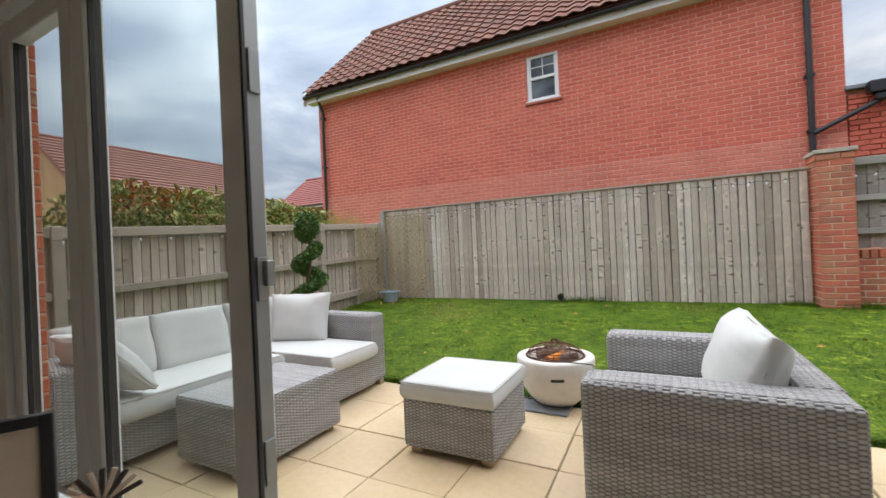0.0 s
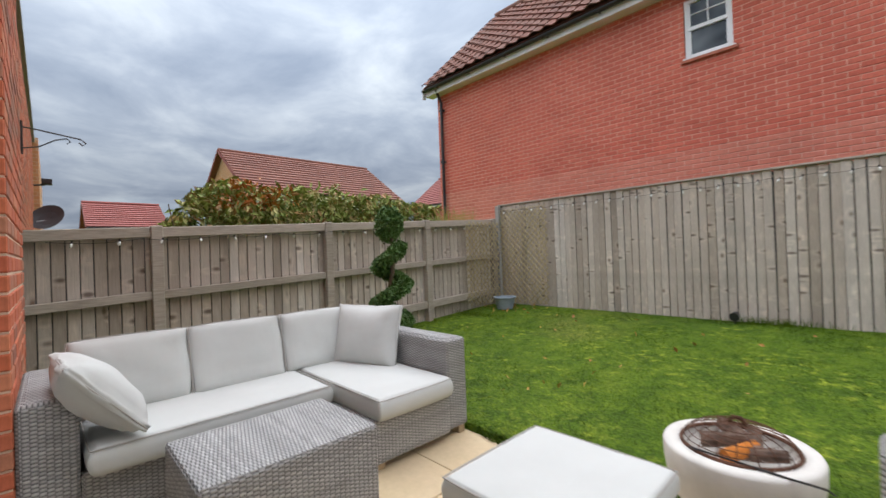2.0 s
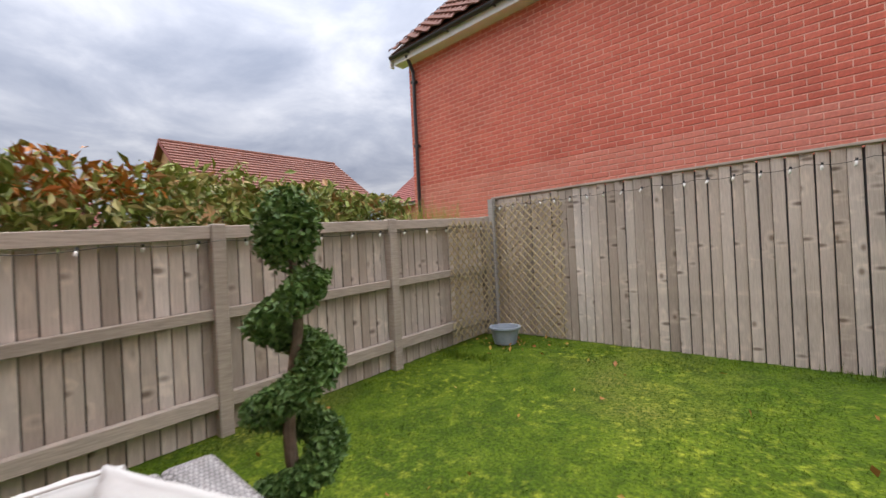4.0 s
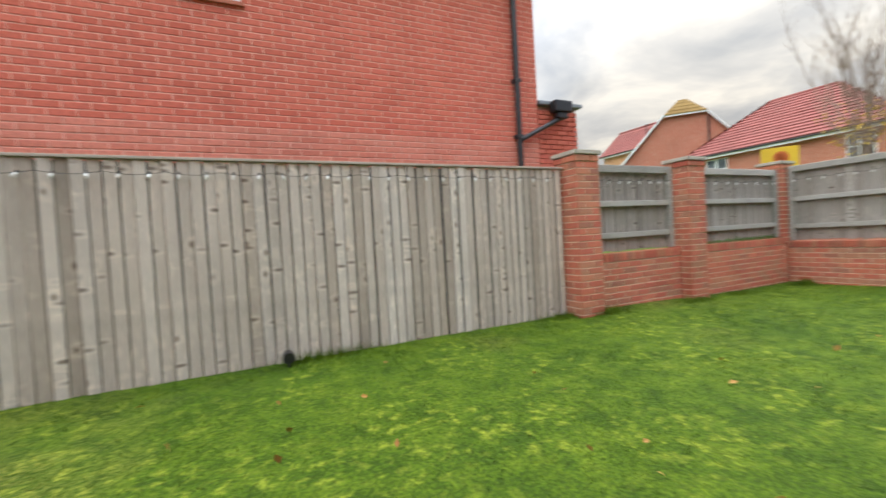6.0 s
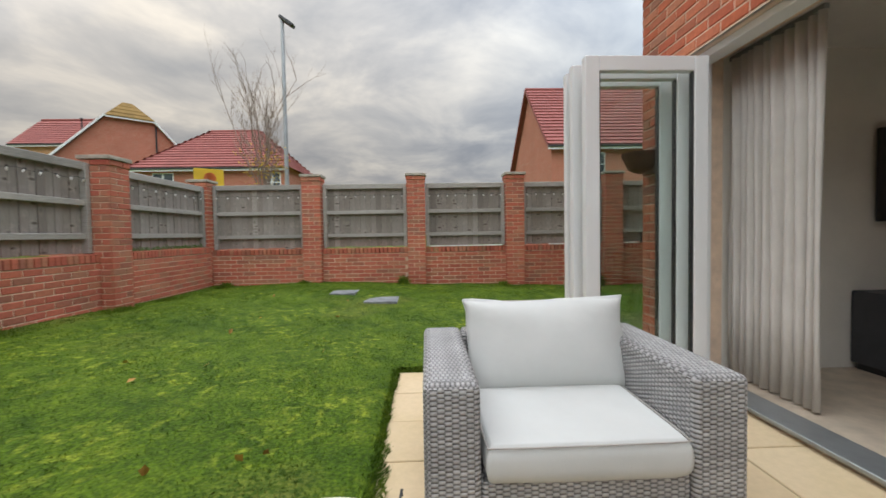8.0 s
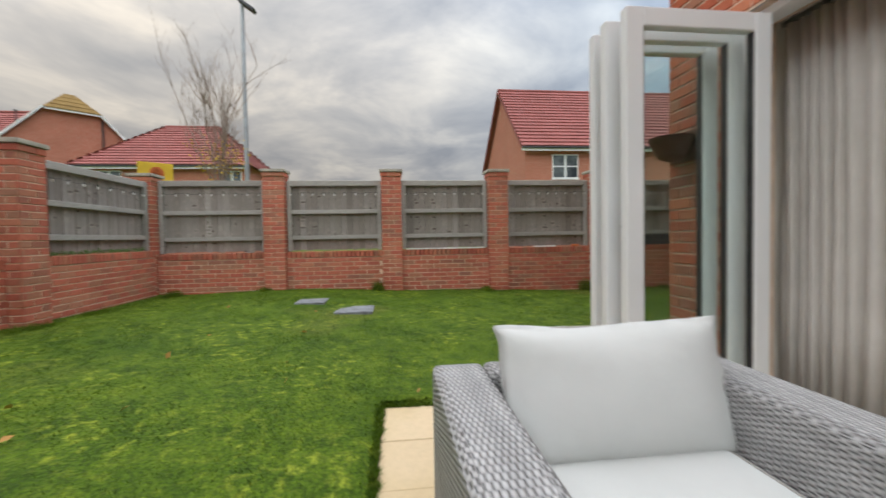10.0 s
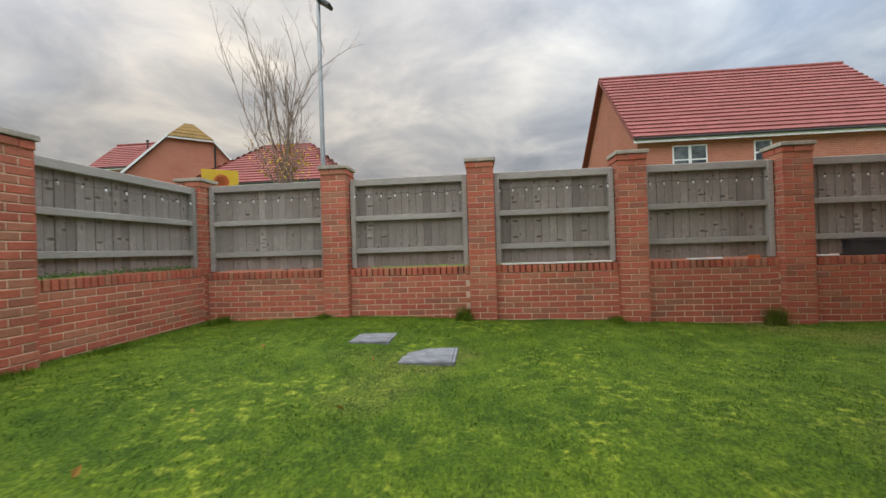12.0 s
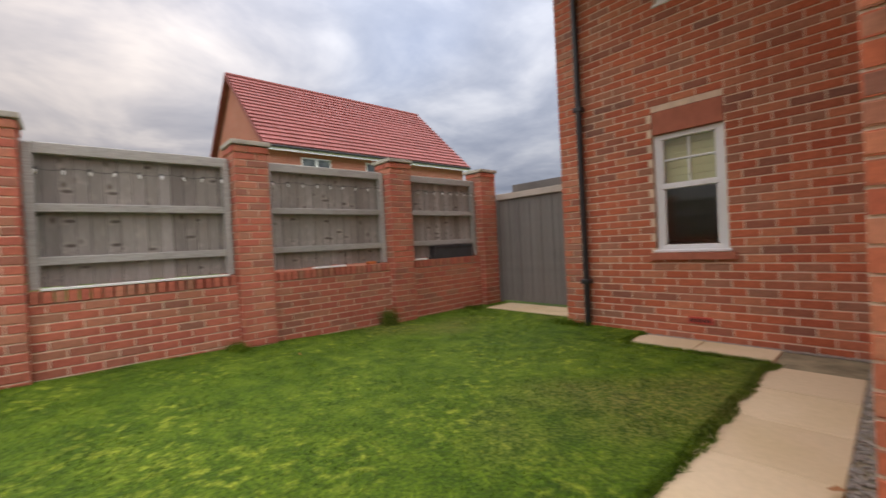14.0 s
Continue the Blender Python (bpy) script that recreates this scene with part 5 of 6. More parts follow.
def half_hip_house(loc, half, length, eave, clip_z, full_z, label):
    """Gable to -x with its peak hipped back; ridge along local x, half the depth on each side of y = 0."""
    h = thing("house", loc, label, "house", "houses beyond the garden", 42)
    pitch = (full_z - eave) / half
    yc = (full_z - clip_z) / pitch
    rz_ = clip_z + (full_z - clip_z) * 0.8
    yr = (full_z - rz_) / pitch
    k = (rz_ - clip_z) * 0.9
    part("wall", bm_box(0.2, length, -half, half, 0, eave), M_FAR, h)
    bm = bmesh.new()
    v0 = [bm.verts.new((0.2, y, z)) for y, z in ((-half, 0), (half, 0), (half, eave), (yc, clip_z), (-yc, clip_z), (-half, eave))]
    v1 = [bm.verts.new((0.0, c.co.y, c.co.z)) for c in v0]
    bm.faces.new(v1[::-1])
    for i in range(6):
        bm.faces.new((v0[i], v0[(i + 1) % 6], v1[(i + 1) % 6], v1[i]))
    part("gable", bm, M_FAR, h)
    bm = bmesh.new()
    for s in (1, -1):
        q = [bm.verts.new(c) for c in ((-0.25, s * (half + 0.3), eave - 0.3 * pitch + 0.1), (length, s * (half + 0.3), eave - 0.3 * pitch + 0.1), (length, s * yr, rz_ + 0.1), (k - 0.25, s * yr, rz_ + 0.1), (-0.25, s * yc, clip_z + 0.1))]
        bm.faces.new(q if s < 0 else q[::-1])
    bm.faces.new([bm.verts.new(c) for c in ((k - 0.25, -yr, rz_ + 0.1), (length, -yr, rz_ + 0.1), (length, yr, rz_ + 0.1), (k - 0.25, yr, rz_ + 0.1))])
    roof = part("roof", bm, M_TILE_B, h)
    bm = bmesh.new()
    bm.faces.new([bm.verts.new(c) for c in ((-0.3, yc + 0.05, clip_z + 0.06), (-0.3, -yc - 0.05, clip_z + 0.06), (k - 0.25, -yr, rz_ + 0.12), (k - 0.25, yr, rz_ + 0.12))])
    part("half_hip", bm, M_MOSSY, roof, "mossy yellow-brown tiled half hip")
    for j in range(4):
        u0 = j / 4
        w0 = yc + (yr - yc) * u0
        bm = bm_box(-0.03, 0.0, -w0, w0, -0.02, 0.04)
        o = part("tile_course", bm, M_MOSSY, roof)
        o.matrix_basis = pose(-0.3 + (k + 0.05) * u0, 0, clip_z + 0.06 + (rz_ - clip_z) * u0)
    L = math.hypot(half + 0.3 - yc, clip_z - eave + 0.3 * pitch)
    ang = math.degrees(math.atan(pitch))
    for s in (1, -1):
        bm = bmesh.new()
        bm_join(bm, bm_box(0, 0.05, 0, L, -0.1, 0.03), Matrix.Translation((-0.3, s * (half + 0.3), eave - 0.3 * pitch + 0.08)) @ pose(0, 0, 0, 180 - ang if s > 0 else ang, 0, 0))
        part("bargeboard", bm, M_FASCIA, h, "white bargeboard")
    part("fascia", bm_box(-0.3, -0.25, -yc, yc, clip_z - 0.08, clip_z + 0.06), M_FASCIA, h)
    part("downpipe", bm_cyl((-0.06, -1.5, 0.0), (-0.06, -1.5, clip_z - 0.3), 0.06), M_BLACK, h)
    part("flue", bm_cyl((1.5, 2.5, full_z - 2.6 * pitch), (1.5, 2.5, full_z - 1.5 * pitch), 0.05), M_BLACK, h)
    part("flue_cap", bm_cyl((1.5, 2.5, full_z - 1.5 * pitch), (1.5, 2.5, full_z - 1.42 * pitch), 0.09), M_BLACK, h)
    return h


half_hip_house((29.0, 23.2, 0), 4.4, 9.0, 6.2, 9.55, 11.1, "tall orange brick house with a half-hipped mossy roof peak")
# west, behind the hedge
house("house", (-20.0, 7.5, 0), 90, 8.6, 7.0, 4.5, 6.95, "tan brick house with a long red-brown roof behind a hedge", 0.0, [], M_FAR_T, M_TILE_B)
house("house", (-26.0, 22.5, 0), 0, 6.0, 6.4, 5.0, 7.6, "far orange brick house with its gable end showing", 0.0, [])
house("house", (-30.0, 2.5, 0), 90, 3.4, 6.0, 3.4, 5.0, "far red-roofed house beyond the hedge", 0.0, [])

# next house along the terrace
nt = structure("wall_terrace", bm_box(-12.0, -5.0, -6.0, 0.49, 0, 3.8), M_MORTAR, "red brick wall of the adjoining house", "wall")
brick_face(nt, OWN, (-5.0 + 0.041, 0.25), 90, 0.30, 1.3, 3.78, (), (-5, 0.5, 2), 120)
brick_face(nt, OWN, (-5.0 + 0.041, 0.53), 180, 7.0, 1.3, 3.78, (), (-6, 0.5, 2), 60)
part("edge_flashing", bm_box(-12.0, -4.93, -6.0, 0.57, 3.8, 3.88, 0.01), M_LEAD, nt)
nt2 = structure("wall_terrace_far", bm_box(-20.0, -12.0, -6.0, 0.62, 0, 3.9), M_FAR_T, "farther brick wall of the terrace", "wall")
br = thing("basket_bracket", (-6.0, 0.55, 2.55), "black scrolled iron hanging basket bracket", "bracket")
part("arm", bm_tube([(0, 0, 0.1), (0, 0.1, 0.09), (0, 0.45, 0.04), (0, 0.5, 0.0), (0, 0.47, -0.03), (0, 0.44, 0.0)], 0.008), M_WIRE, br)
part("brace", bm_tube([(0, 0, -0.12), (0, 0.12, -0.09), (0, 0.25, 0.0), (0, 0.34, 0.03), (0, 0.37, 0.0), (0, 0.34, -0.03)], 0.007), M_WIRE, br)
part("back_plate", bm_box(-0.012, 0.012, -0.015, 0.005, -0.18, 0.16), M_WIRE, br)
dish = thing("satellite_dish", (-10.8, 0.75, 2.1), "grey satellite dish on the terrace wall", "dish")
dbm = bm_lathe([(0.02, 0.0), (0.15, 0.02), (0.27, 0.075), (0.275, 0.085), (0.15, 0.035), (0.02, 0.015)], 24)
dob = part("reflector", dbm, M_DARK, dish)
dob.matrix_basis = pose(0, 0, 0, 60, 0, 60)
part("arm", bm_tube([(0, -0.18, -0.05), (0, 0.0, -0.02)], 0.015), M_STEEL, dish)
fl = thing("floodlight", (-10.0, 0.66, 2.62), "small black security floodlight on the wall", "floodlight")
part("head", bm_box(-0.08, 0.08, 0.0, 0.14, 0.02, 0.12, 0.015), M_BLACK, fl)
part("arm", bm_cyl((0, -0.1, 0), (0, 0.05, 0.02), 0.015), M_BLACK, fl)
fl2 = thing("floodlight", (2.16, 0.70, 3.15), "black security floodlight at the house corner", "floodlight")
part("head", bm_box(-0.09, 0.09, -0.02, 0.10, 0.0, 0.12, 0.015), M_BLACK, fl2)
part("arm", bm_cyl((0, -0.09, 0.05), (0, 0.0, 0.05), 0.018), M_BLACK, fl2)
wp = thing("wall_planter", (2.02, 0.73, 1.58), "dark rusty half-round planter on the house corner", "planter")
part("bowl", bm_lathe([(0.03, 0.0), (0.09, 0.03), (0.14, 0.14), (0.145, 0.16), (0.13, 0.16), (0.10, 0.08), (0.03, 0.05)], 24), M_RUST, wp, smooth=False)
part("back", bm_box(-0.15, 0.15, -0.12, -0.10, 0.0, 0.2, 0.006), M_RUST, wp)

# ---- cushions and wicker furniture ----
def bm_cushion(sx, sy, sz, seed, puff=0.35, edge=0.8):
    """A filled cushion about the origin, its broad faces at +-z."""
    bm = bmesh.new()
    bmesh.ops.create_cube(bm, size=2.0)
    bmesh.ops.subdivide_edges(bm, edges=bm.edges[:], cuts=11, use_grid_fill=True)
    r = random.Random(seed)
    ph = [r.uniform(0, 6) for _ in range(6)]
    for v in bm.verts:
        x, y, z = [math.copysign(1 - (1 - abs(c)) ** (1.8 if edge > 0.85 else 1.25), c) for c in v.co]
        pw = 12 if edge > 0.85 else 9 if edge > 0.6 else 4
        ex, ey = abs(x) ** pw, abs(y) ** pw
        edge_ = 0.97 if edge > 0.85 else edge
        fall = (1 - (1 - edge_) * max(ex, ey)) * (1 + puff * 0.35 * (1 - x * x) * (1 - y * y))
        rnd = 0.965 + 0.045 * (x * x * y * y) ** 2 if edge < 0.6 else 1 - (0.012 if edge > 0.85 else 0.035) * (x * x * y * y) ** 2
        side = 1 - 0.06 * (abs(z) ** 3) * max(abs(x), abs(y)) ** 8
        wob = (0.15 if edge > 0.85 else 0.9) * 0.012 * noise.noise((x * 1.7 + ph[0], y * 1.7 + ph[1], z + ph[2])) + (0.0015 if edge > 0.85 else 0.006) * noise.noise((x * 5 + ph[3], y * 5 + ph[4], z * 2 + ph[5]))
        v.co = Vector((x * sx / 2 * rnd * side, y * sy / 2 * rnd * side, z * sz / 2 * fall)) + Vector((wob, wob * 0.7, wob))
    return bm


def cushion(parent, name, m, sx, sy, sz, seed, puff=0.35, edge=0.8, piping=True):
    ob = part(name, bm_cushion(sx, sy, sz, seed, puff, edge), M_CUSH, parent, "cream fabric cushion", True)
    ob.matrix_basis = m
    if piping:
        pts = []
        for k in range(49):
            a = 2 * math.pi * k / 48
            c, s = math.cos(a), math.sin(a)
            q = max(abs(c), abs(s))
            x, y = c / q, s / q
            rd = 0.965 + 0.045 * (x * x * y * y) ** 2 if edge < 0.6 else 1 - (0.012 if edge > 0.85 else 0.035) * (x * x * y * y) ** 2
            pts.append((x * sx / 2 * rd * 0.985, y * sy / 2 * rd * 0.985, sz / 2 * edge * 0.96 if edge > 0.6 else 0.0))
        pp = part("piping", bm_tube(pts, 0.0035, 5), M_PIPING, ob, "grey piping")
    return ob


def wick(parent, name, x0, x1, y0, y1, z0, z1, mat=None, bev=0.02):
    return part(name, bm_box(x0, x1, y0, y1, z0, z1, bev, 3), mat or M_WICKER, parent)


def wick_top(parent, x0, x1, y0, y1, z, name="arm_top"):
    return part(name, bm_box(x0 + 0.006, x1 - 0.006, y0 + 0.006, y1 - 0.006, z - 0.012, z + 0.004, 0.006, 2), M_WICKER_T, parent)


def feet(parent, pts):
    for x, y in pts:
        part("foot", bm_box(x - 0.035, x + 0.035, y - 0.03, y + 0.03, 0, 0.05, 0.006, 1), M_FOOT, parent, "pale wooden foot")


# corner sofa with a chaise end
so = thing("corner_sofa", (-2.5, 1.7, 0.0), "grey rattan corner sofa with cream cushions on the patio", "sofa")
AH = 0.632
wick(so, "left_arm", -0.72, 0.10, -1.10, -0.90, 0.05, AH, bev=0.03)
wick_top(so, -0.69, 0.07, -1.08, -0.92, AH)
wick(so, "right_arm", -0.72, 0.60, 0.85, 1.03, 0.05, AH, bev=0.03)
wick_top(so, -0.69, 0.57, 0.87, 1.01, AH)
wick(so, "back", -0.72, -0.56, -0.90, 0.85, 0.05, AH, bev=0.025)
wick(so, "seat_base", -0.56, 0.10, -0.90, 0.27, 0.05, 0.29)
wick(so, "chaise_base", -0.56, 0.62, 0.27, 0.85, 0.05, 0.29)
feet(so, [(0.04, -1.0), (0.04, 0.2), (0.55, 0.33), (0.55, 0.98), (-0.65, -1.0), (-0.65, 0.98)])
cushion(so, "seat_cushion", pose(-0.19, -0.31, 0.35), 0.78, 1.16, 0.13, 1, 0.1, 0.9)
cushion(so, "chaise_cushion", pose(0.05, 0.56, 0.35), 1.24, 0.56, 0.13, 2, 0.1, 0.9)
for k, (yc, wd) in enumerate(((-0.655, 0.57), (-0.095, 0.575), (0.455, 0.54))):
    cushion(so, "back_cushion", pose(-0.42, yc, 0.585, 0, 76, 0) @ pose(0, 0, 0, 0, 0, 0), 0.43, wd, 0.17, 5 + k, 0.25, 0.78)
pi = thing("scatter_cushion", (-2.49, 0.87, 0.615), "plump cream scatter cushion leaning on the sofa arm", "cushion")
cushion(pi, "cover", pose(0, 0, 0, -50, 0, 4), 0.45, 0.43, 0.16, 11, 0.9, 0.3)
pi2 = thing("scatter_cushion", (-2.62, 2.42, 0.60), "plump cream scatter cushion leaning in the sofa corner", "cushion")
cushion(pi2, "cover", pose(0, 0, 0, 74, 0, 22), 0.56, 0.46, 0.16, 12, 0.9, 0.3)

# low table
ct = thing("low_table", (-1.905, 1.445, 0.0), "low rectangular grey rattan table", "table")
wick(ct, "body", -0.28, 0.28, -0.375, 0.375, 0.04, 0.395, bev=0.016)
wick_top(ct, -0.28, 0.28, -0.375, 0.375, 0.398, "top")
feet(ct, [(-0.2, -0.32), (0.2, -0.32), (-0.2, 0.32), (0.2, 0.32)])

# footstool
ot = thing("footstool", (-0.765, 1.985, 0.0), "square grey rattan footstool with a cream cushion", "footstool")
wick(ot, "body", -0.28, 0.28, -0.28, 0.28, 0.04, 0.313, bev=0.016)
feet(ot, [(-0.22, -0.22), (0.22, -0.22), (-0.22, 0.22), (0.22, 0.22)])
cushion(ot, "cushion", pose(0, 0, 0.365), 0.59, 0.59, 0.105, 21, 0.06, 0.92)

# armchair
ac = thing("armchair", (0.45, 1.96, 0.0), "grey rattan armchair with cream cushions", "armchair")
wick(ac, "arm", -0.44, 0.42, -0.55, -0.36, 0.04, 0.62, bev=0.03)
wick_top(ac, -0.41, 0.39, -0.53, -0.38, 0.62)
wick(ac, "arm", -0.44, 0.42, 0.36, 0.55, 0.04, 0.62, bev=0.03)
wick_top(ac, -0.41, 0.39, 0.38, 0.53, 0.62)
wick(ac, "back", 0.28, 0.43, -0.36, 0.36, 0.04, 0.62, bev=0.03)
wick(ac, "seat_base", -0.42, 0.28, -0.36, 0.36, 0.04, 0.28)
feet(ac, [(-0.38, -0.48), (-0.38, 0.48), (0.38, -0.48), (0.38, 0.48)])
cushion(ac, "seat_cushion", pose(-0.09, 0, 0.35), 0.74, 0.70, 0.14, 31, 0.1, 0.9)
cushion(ac, "back_cushion", pose(0.165, -0.03, 0.58, 0, 107, 0), 0.44, 0.77, 0.20, 32, 0.8, 0.42)

# ---- fire bowl ----
fb = thing("fire_bowl", (-0.4, 2.77, 0.02), "round pale stone fire bowl with a rusty mesh lid and logs", "fire bowl")
part("bowl", bm_lathe([(0.10, 0.0), (0.15, 0.008), (0.195, 0.05), (0.238, 0.115), (0.263, 0.185), (0.275, 0.26), (0.277, 0.322), (0.270, 0.336), (0.215, 0.336), (0.195, 0.30), (0.12, 0.22), (0.02, 0.2)], 48), M_GRC, fb, smooth=True)
for a in (-75, 105):
    sl = part("vent_slot", bm_box(-0.045, 0.045, -0.012, 0.012, -0.011, 0.011, 0.008, 2), M_BLACK, fb)
    sl.matrix_basis = pose(0.264 * math.cos(radians(a)), 0.262 * math.sin(radians(a)), 0.225, 0, 0, a + 90)
lid = part("mesh_lid", bm_tube([(0.205 * math.cos(k * math.pi / 18), 0.205 * math.sin(k * math.pi / 18), 0.338) for k in range(37)], 0.008, 6), M_RUST, fb, "rusty domed wire lid")
for k in range(9):
    a = k * math.pi / 9
    part("lid_wire", bm_tube([(0.2 * math.cos(a) * math.cos(u), 0.2 * math.sin(a) * math.cos(u), 0.34 + 0.085 * math.sin(u)) for u in [math.pi * i / 12 for i in range(13)]], 0.0022, 4), M_RUST, lid)
for k in range(1, 6):
    rr = 0.2 * math.cos(k * math.pi / 14)
    zz = 0.34 + 0.085 * math.sin(k * math.pi / 14)
    part("lid_ring", bm_tube([(rr * math.cos(j * math.pi / 12), rr * math.sin(j * math.pi / 12), zz) for j in range(25)], 0.002, 4), M_RUST, lid)
part("lid_knob", bm_tube([(-0.03, 0, 0.425), (-0.015, 0, 0.45), (0.015, 0, 0.45), (0.03, 0, 0.425)], 0.008, 6), M_RUST, lid)
for k, (x, y, a, r, mt) in enumerate(((-0.06, 0.02, 20, 0.035, M_LOG), (0.05, 0.04, 100, 0.032, M_LOG), (0.02, -0.06, 60, 0.03, M_EMBER), (-0.02, 0.09, 150, 0.034, M_LOG), (0.09, -0.03, 10, 0.028, M_LOG))):
    c, s2 = math.cos(radians(a)), math.sin(radians(a))
    part("log", bm_cyl((x - 0.08 * c, y - 0.08 * s2, 0.325), (x + 0.08 * c, y + 0.08 * s2, 0.345 + 0.02 * (k % 2)), r, r * 0.85, 9), mt, fb)
pk = thing("poker", (-0.215, 2.61, 0.36), "thin black poker hooked over the bowl rim", "poker")
part("rod", bm_tube([(-0.32, -0.02, 0.01), (0.0, -0.03, 0.0), (0.10, -0.035, 0.0), (0.12, -0.035, -0.012), (0.105, -0.035, -0.02)], 0.004, 6), M_WIRE, pk)
tr = thing("ash_tray_mat", (-0.47, 2.68, 0.0), "grey slate mat under the fire bowl", "mat")
part("plate", bm_box(-0.2, 0.19, -0.15, 0.17, 0.0, 0.016, 0.005), M_LEAD, tr)

# ---- lawn things ----
for n, (x0, x1, y0, y1) in enumerate(((4.915, 5.455, 2.95, 3.455), (5.51, 5.96, 3.675, 4.10))):
    zc = lawn_z((x0 + x1) / 2, (y0 + y1) / 2)
    mh = thing("access_cover", ((x0 + x1) / 2, (y0 + y1) / 2, zc - 0.02), "grey concrete drain access cover set in the lawn", "drain cover", "drain covers")
    w, d = (x1 - x0) / 2, (y1 - y0) / 2
    part("lid", bm_box(-w + 0.03, w - 0.03, -d + 0.03, d - 0.03, 0, 0.036, 0.004), M_CONC, mh)
    for a in ((-w, w, -d, -d + 0.026), (-w, w, d - 0.026, d), (-w, -w + 0.026, -d + 0.026, d - 0.026), (w - 0.026, w, -d + 0.026, d - 0.026)):
        part("rim", bm_box(a[0], a[1], a[2], a[3], 0, 0.032), M_CONC, mh)

pt = thing("metal_tub", (-4.33, 6.28, lawn_z(-4.33, 6.28)), "blue-grey metal tub with rainwater on the lawn corner", "tub")
part("tub", bm_lathe([(0.13, 0.0), (0.17, 0.17), (0.19, 0.18), (0.19, 0.2), (0.165, 0.2), (0.155, 0.16), (0.12, 0.03), (0.02, 0.03)], 32), M_TIN, pt, smooth=False)
part("water", bm_lathe([(0.14, 0.12), (0.148, 0.125), (0.01, 0.126)], 32), M_PANE, pt)

tp = thing("terracotta_pot", (1.82, 1.25, 0.0), "orange terracotta plant pot by the house corner", "plant pot")
part("pot", bm_lathe([(0.12, 0.0), (0.185, 0.31), (0.19, 0.32), (0.205, 0.32), (0.208, 0.40), (0.19, 0.405), (0.175, 0.40), (0.17, 0.32), (0.11, 0.05), (0.02, 0.05)], 36), M_TERRA, tp, smooth=False)
part("soil", bm_lathe([(0.155, 0.28), (0.16, 0.29), (0.02, 0.30)], 24), M_BARK, tp)
gb = thing("boulder_ornament", (2.10, 1.42, 0.0), "smooth dark grey boulder ornament beside the pot", "ornament")
gbm = bmesh.new()
bmesh.ops.create_icosphere(gbm, subdivisions=4, radius=1.0)
for v in gbm.verts:
    c = v.co.copy()
    v.co = Vector((c.x * 0.10, c.y * 0.095, max(0.0, c.z * 0.12 + 0.105))) + c * 0.03 * noise.noise(c * 1.7)
    v.co.z = max(0.0, v.co.z)
part("boulder", gbm, plain("polished_grey_stone", (0.10, 0.105, 0.115), 0.25, vary=0.5, scale=9, bump_s=0.15), gb, smooth=True)

# box and toy on the coping, with white strips
pb_ = thing("planter_box", (7.13, -2.42, 0.862), "dark grey trough planter on the wall coping", "planter")
part("trough", bm_box(-0.09, 0.09, -0.42, 0.42, 0.0, 0.19, 0.01), M_DARK, pb_)
part("rim", bm_box(-0.1, 0.1, -0.43, 0.43, 0.175, 0.2, 0.004), M_DARK, pb_)
# added white strips stand in for bright light through the gap below the fence
for ya, yb in ((0.95, 2.42), (-0.45, -0.02), (-1.85, -1.55)):
    cs = thing("gap_light_strip", (7.06, (ya + yb) / 2, 0.862), "thin white strip standing in for light in the gap under the fence", "strip")
    part("strip", bm_box(-0.04, 0.04, (ya - yb) / 2, (yb - ya) / 2, 0.0, 0.022, 0.003, 1), M_GAP_LIGHT, cs)
ob_ = thing("orange_toy", (7.07, -0.86, 0.862), "small orange toy lying on the coping", "toy")
part("body", bm_box(-0.03, 0.03, -0.07, 0.07, 0.0, 0.04, 0.015), M_REDMARK, ob_)

# ---- gate ----
ga = thing("garden_gate", (6.9, -3.42, 0.02), "tall closed weathered timber gate between pier and house", "gate")
pl = []
for i in range(17):
    pl.append(("a", 0, Matrix.Translation((-(i + 1) * 0.108, 0.0 + (i % 2) * 0.005, 0.03))))
gbx = {"a": proto_box(0.104, 1.76, 0.018, 0.004)}
pl = [(k, mk, pose(m.translation.x + 0.104, m.translation.y, 0.03, 0, 0, 180)) for k, mk, m in pl]
pieces(ga, "board", gbx, {0: M_GATE}, pl, (0, 0, 0), 300)
for z in (0.2, 0.85, 1.5):
    part("ledge", bm_box(-1.83, 0.0, -0.06, -0.02, z, z + 0.09), M_RAIL_G, ga)
part("gate_post", bm_box(0.0, 0.12, -0.05, 0.03, 0.0, 1.78, 0.006), M_GATE, ga)
part("latch", bm_box(-1.62, -1.5, 0.004, 0.02, 0.95, 1.0, 0.004), M_STEEL, ga)
gbm2 = structure("gate_beam", bm_box(5.03, 6.93, -3.50, -3.38, 1.80, 1.90, 0.008), M_RAIL, "grey timber beam above the gate", "beam")
structure("gate_frieze", bm_box(5.03, 6.93, -3.9, -3.86, 1.90, 2.10, 0.004), M_GATE, "grey boards above the gate", "beam")
pier(5.35, -4.2, 2.25, 12)

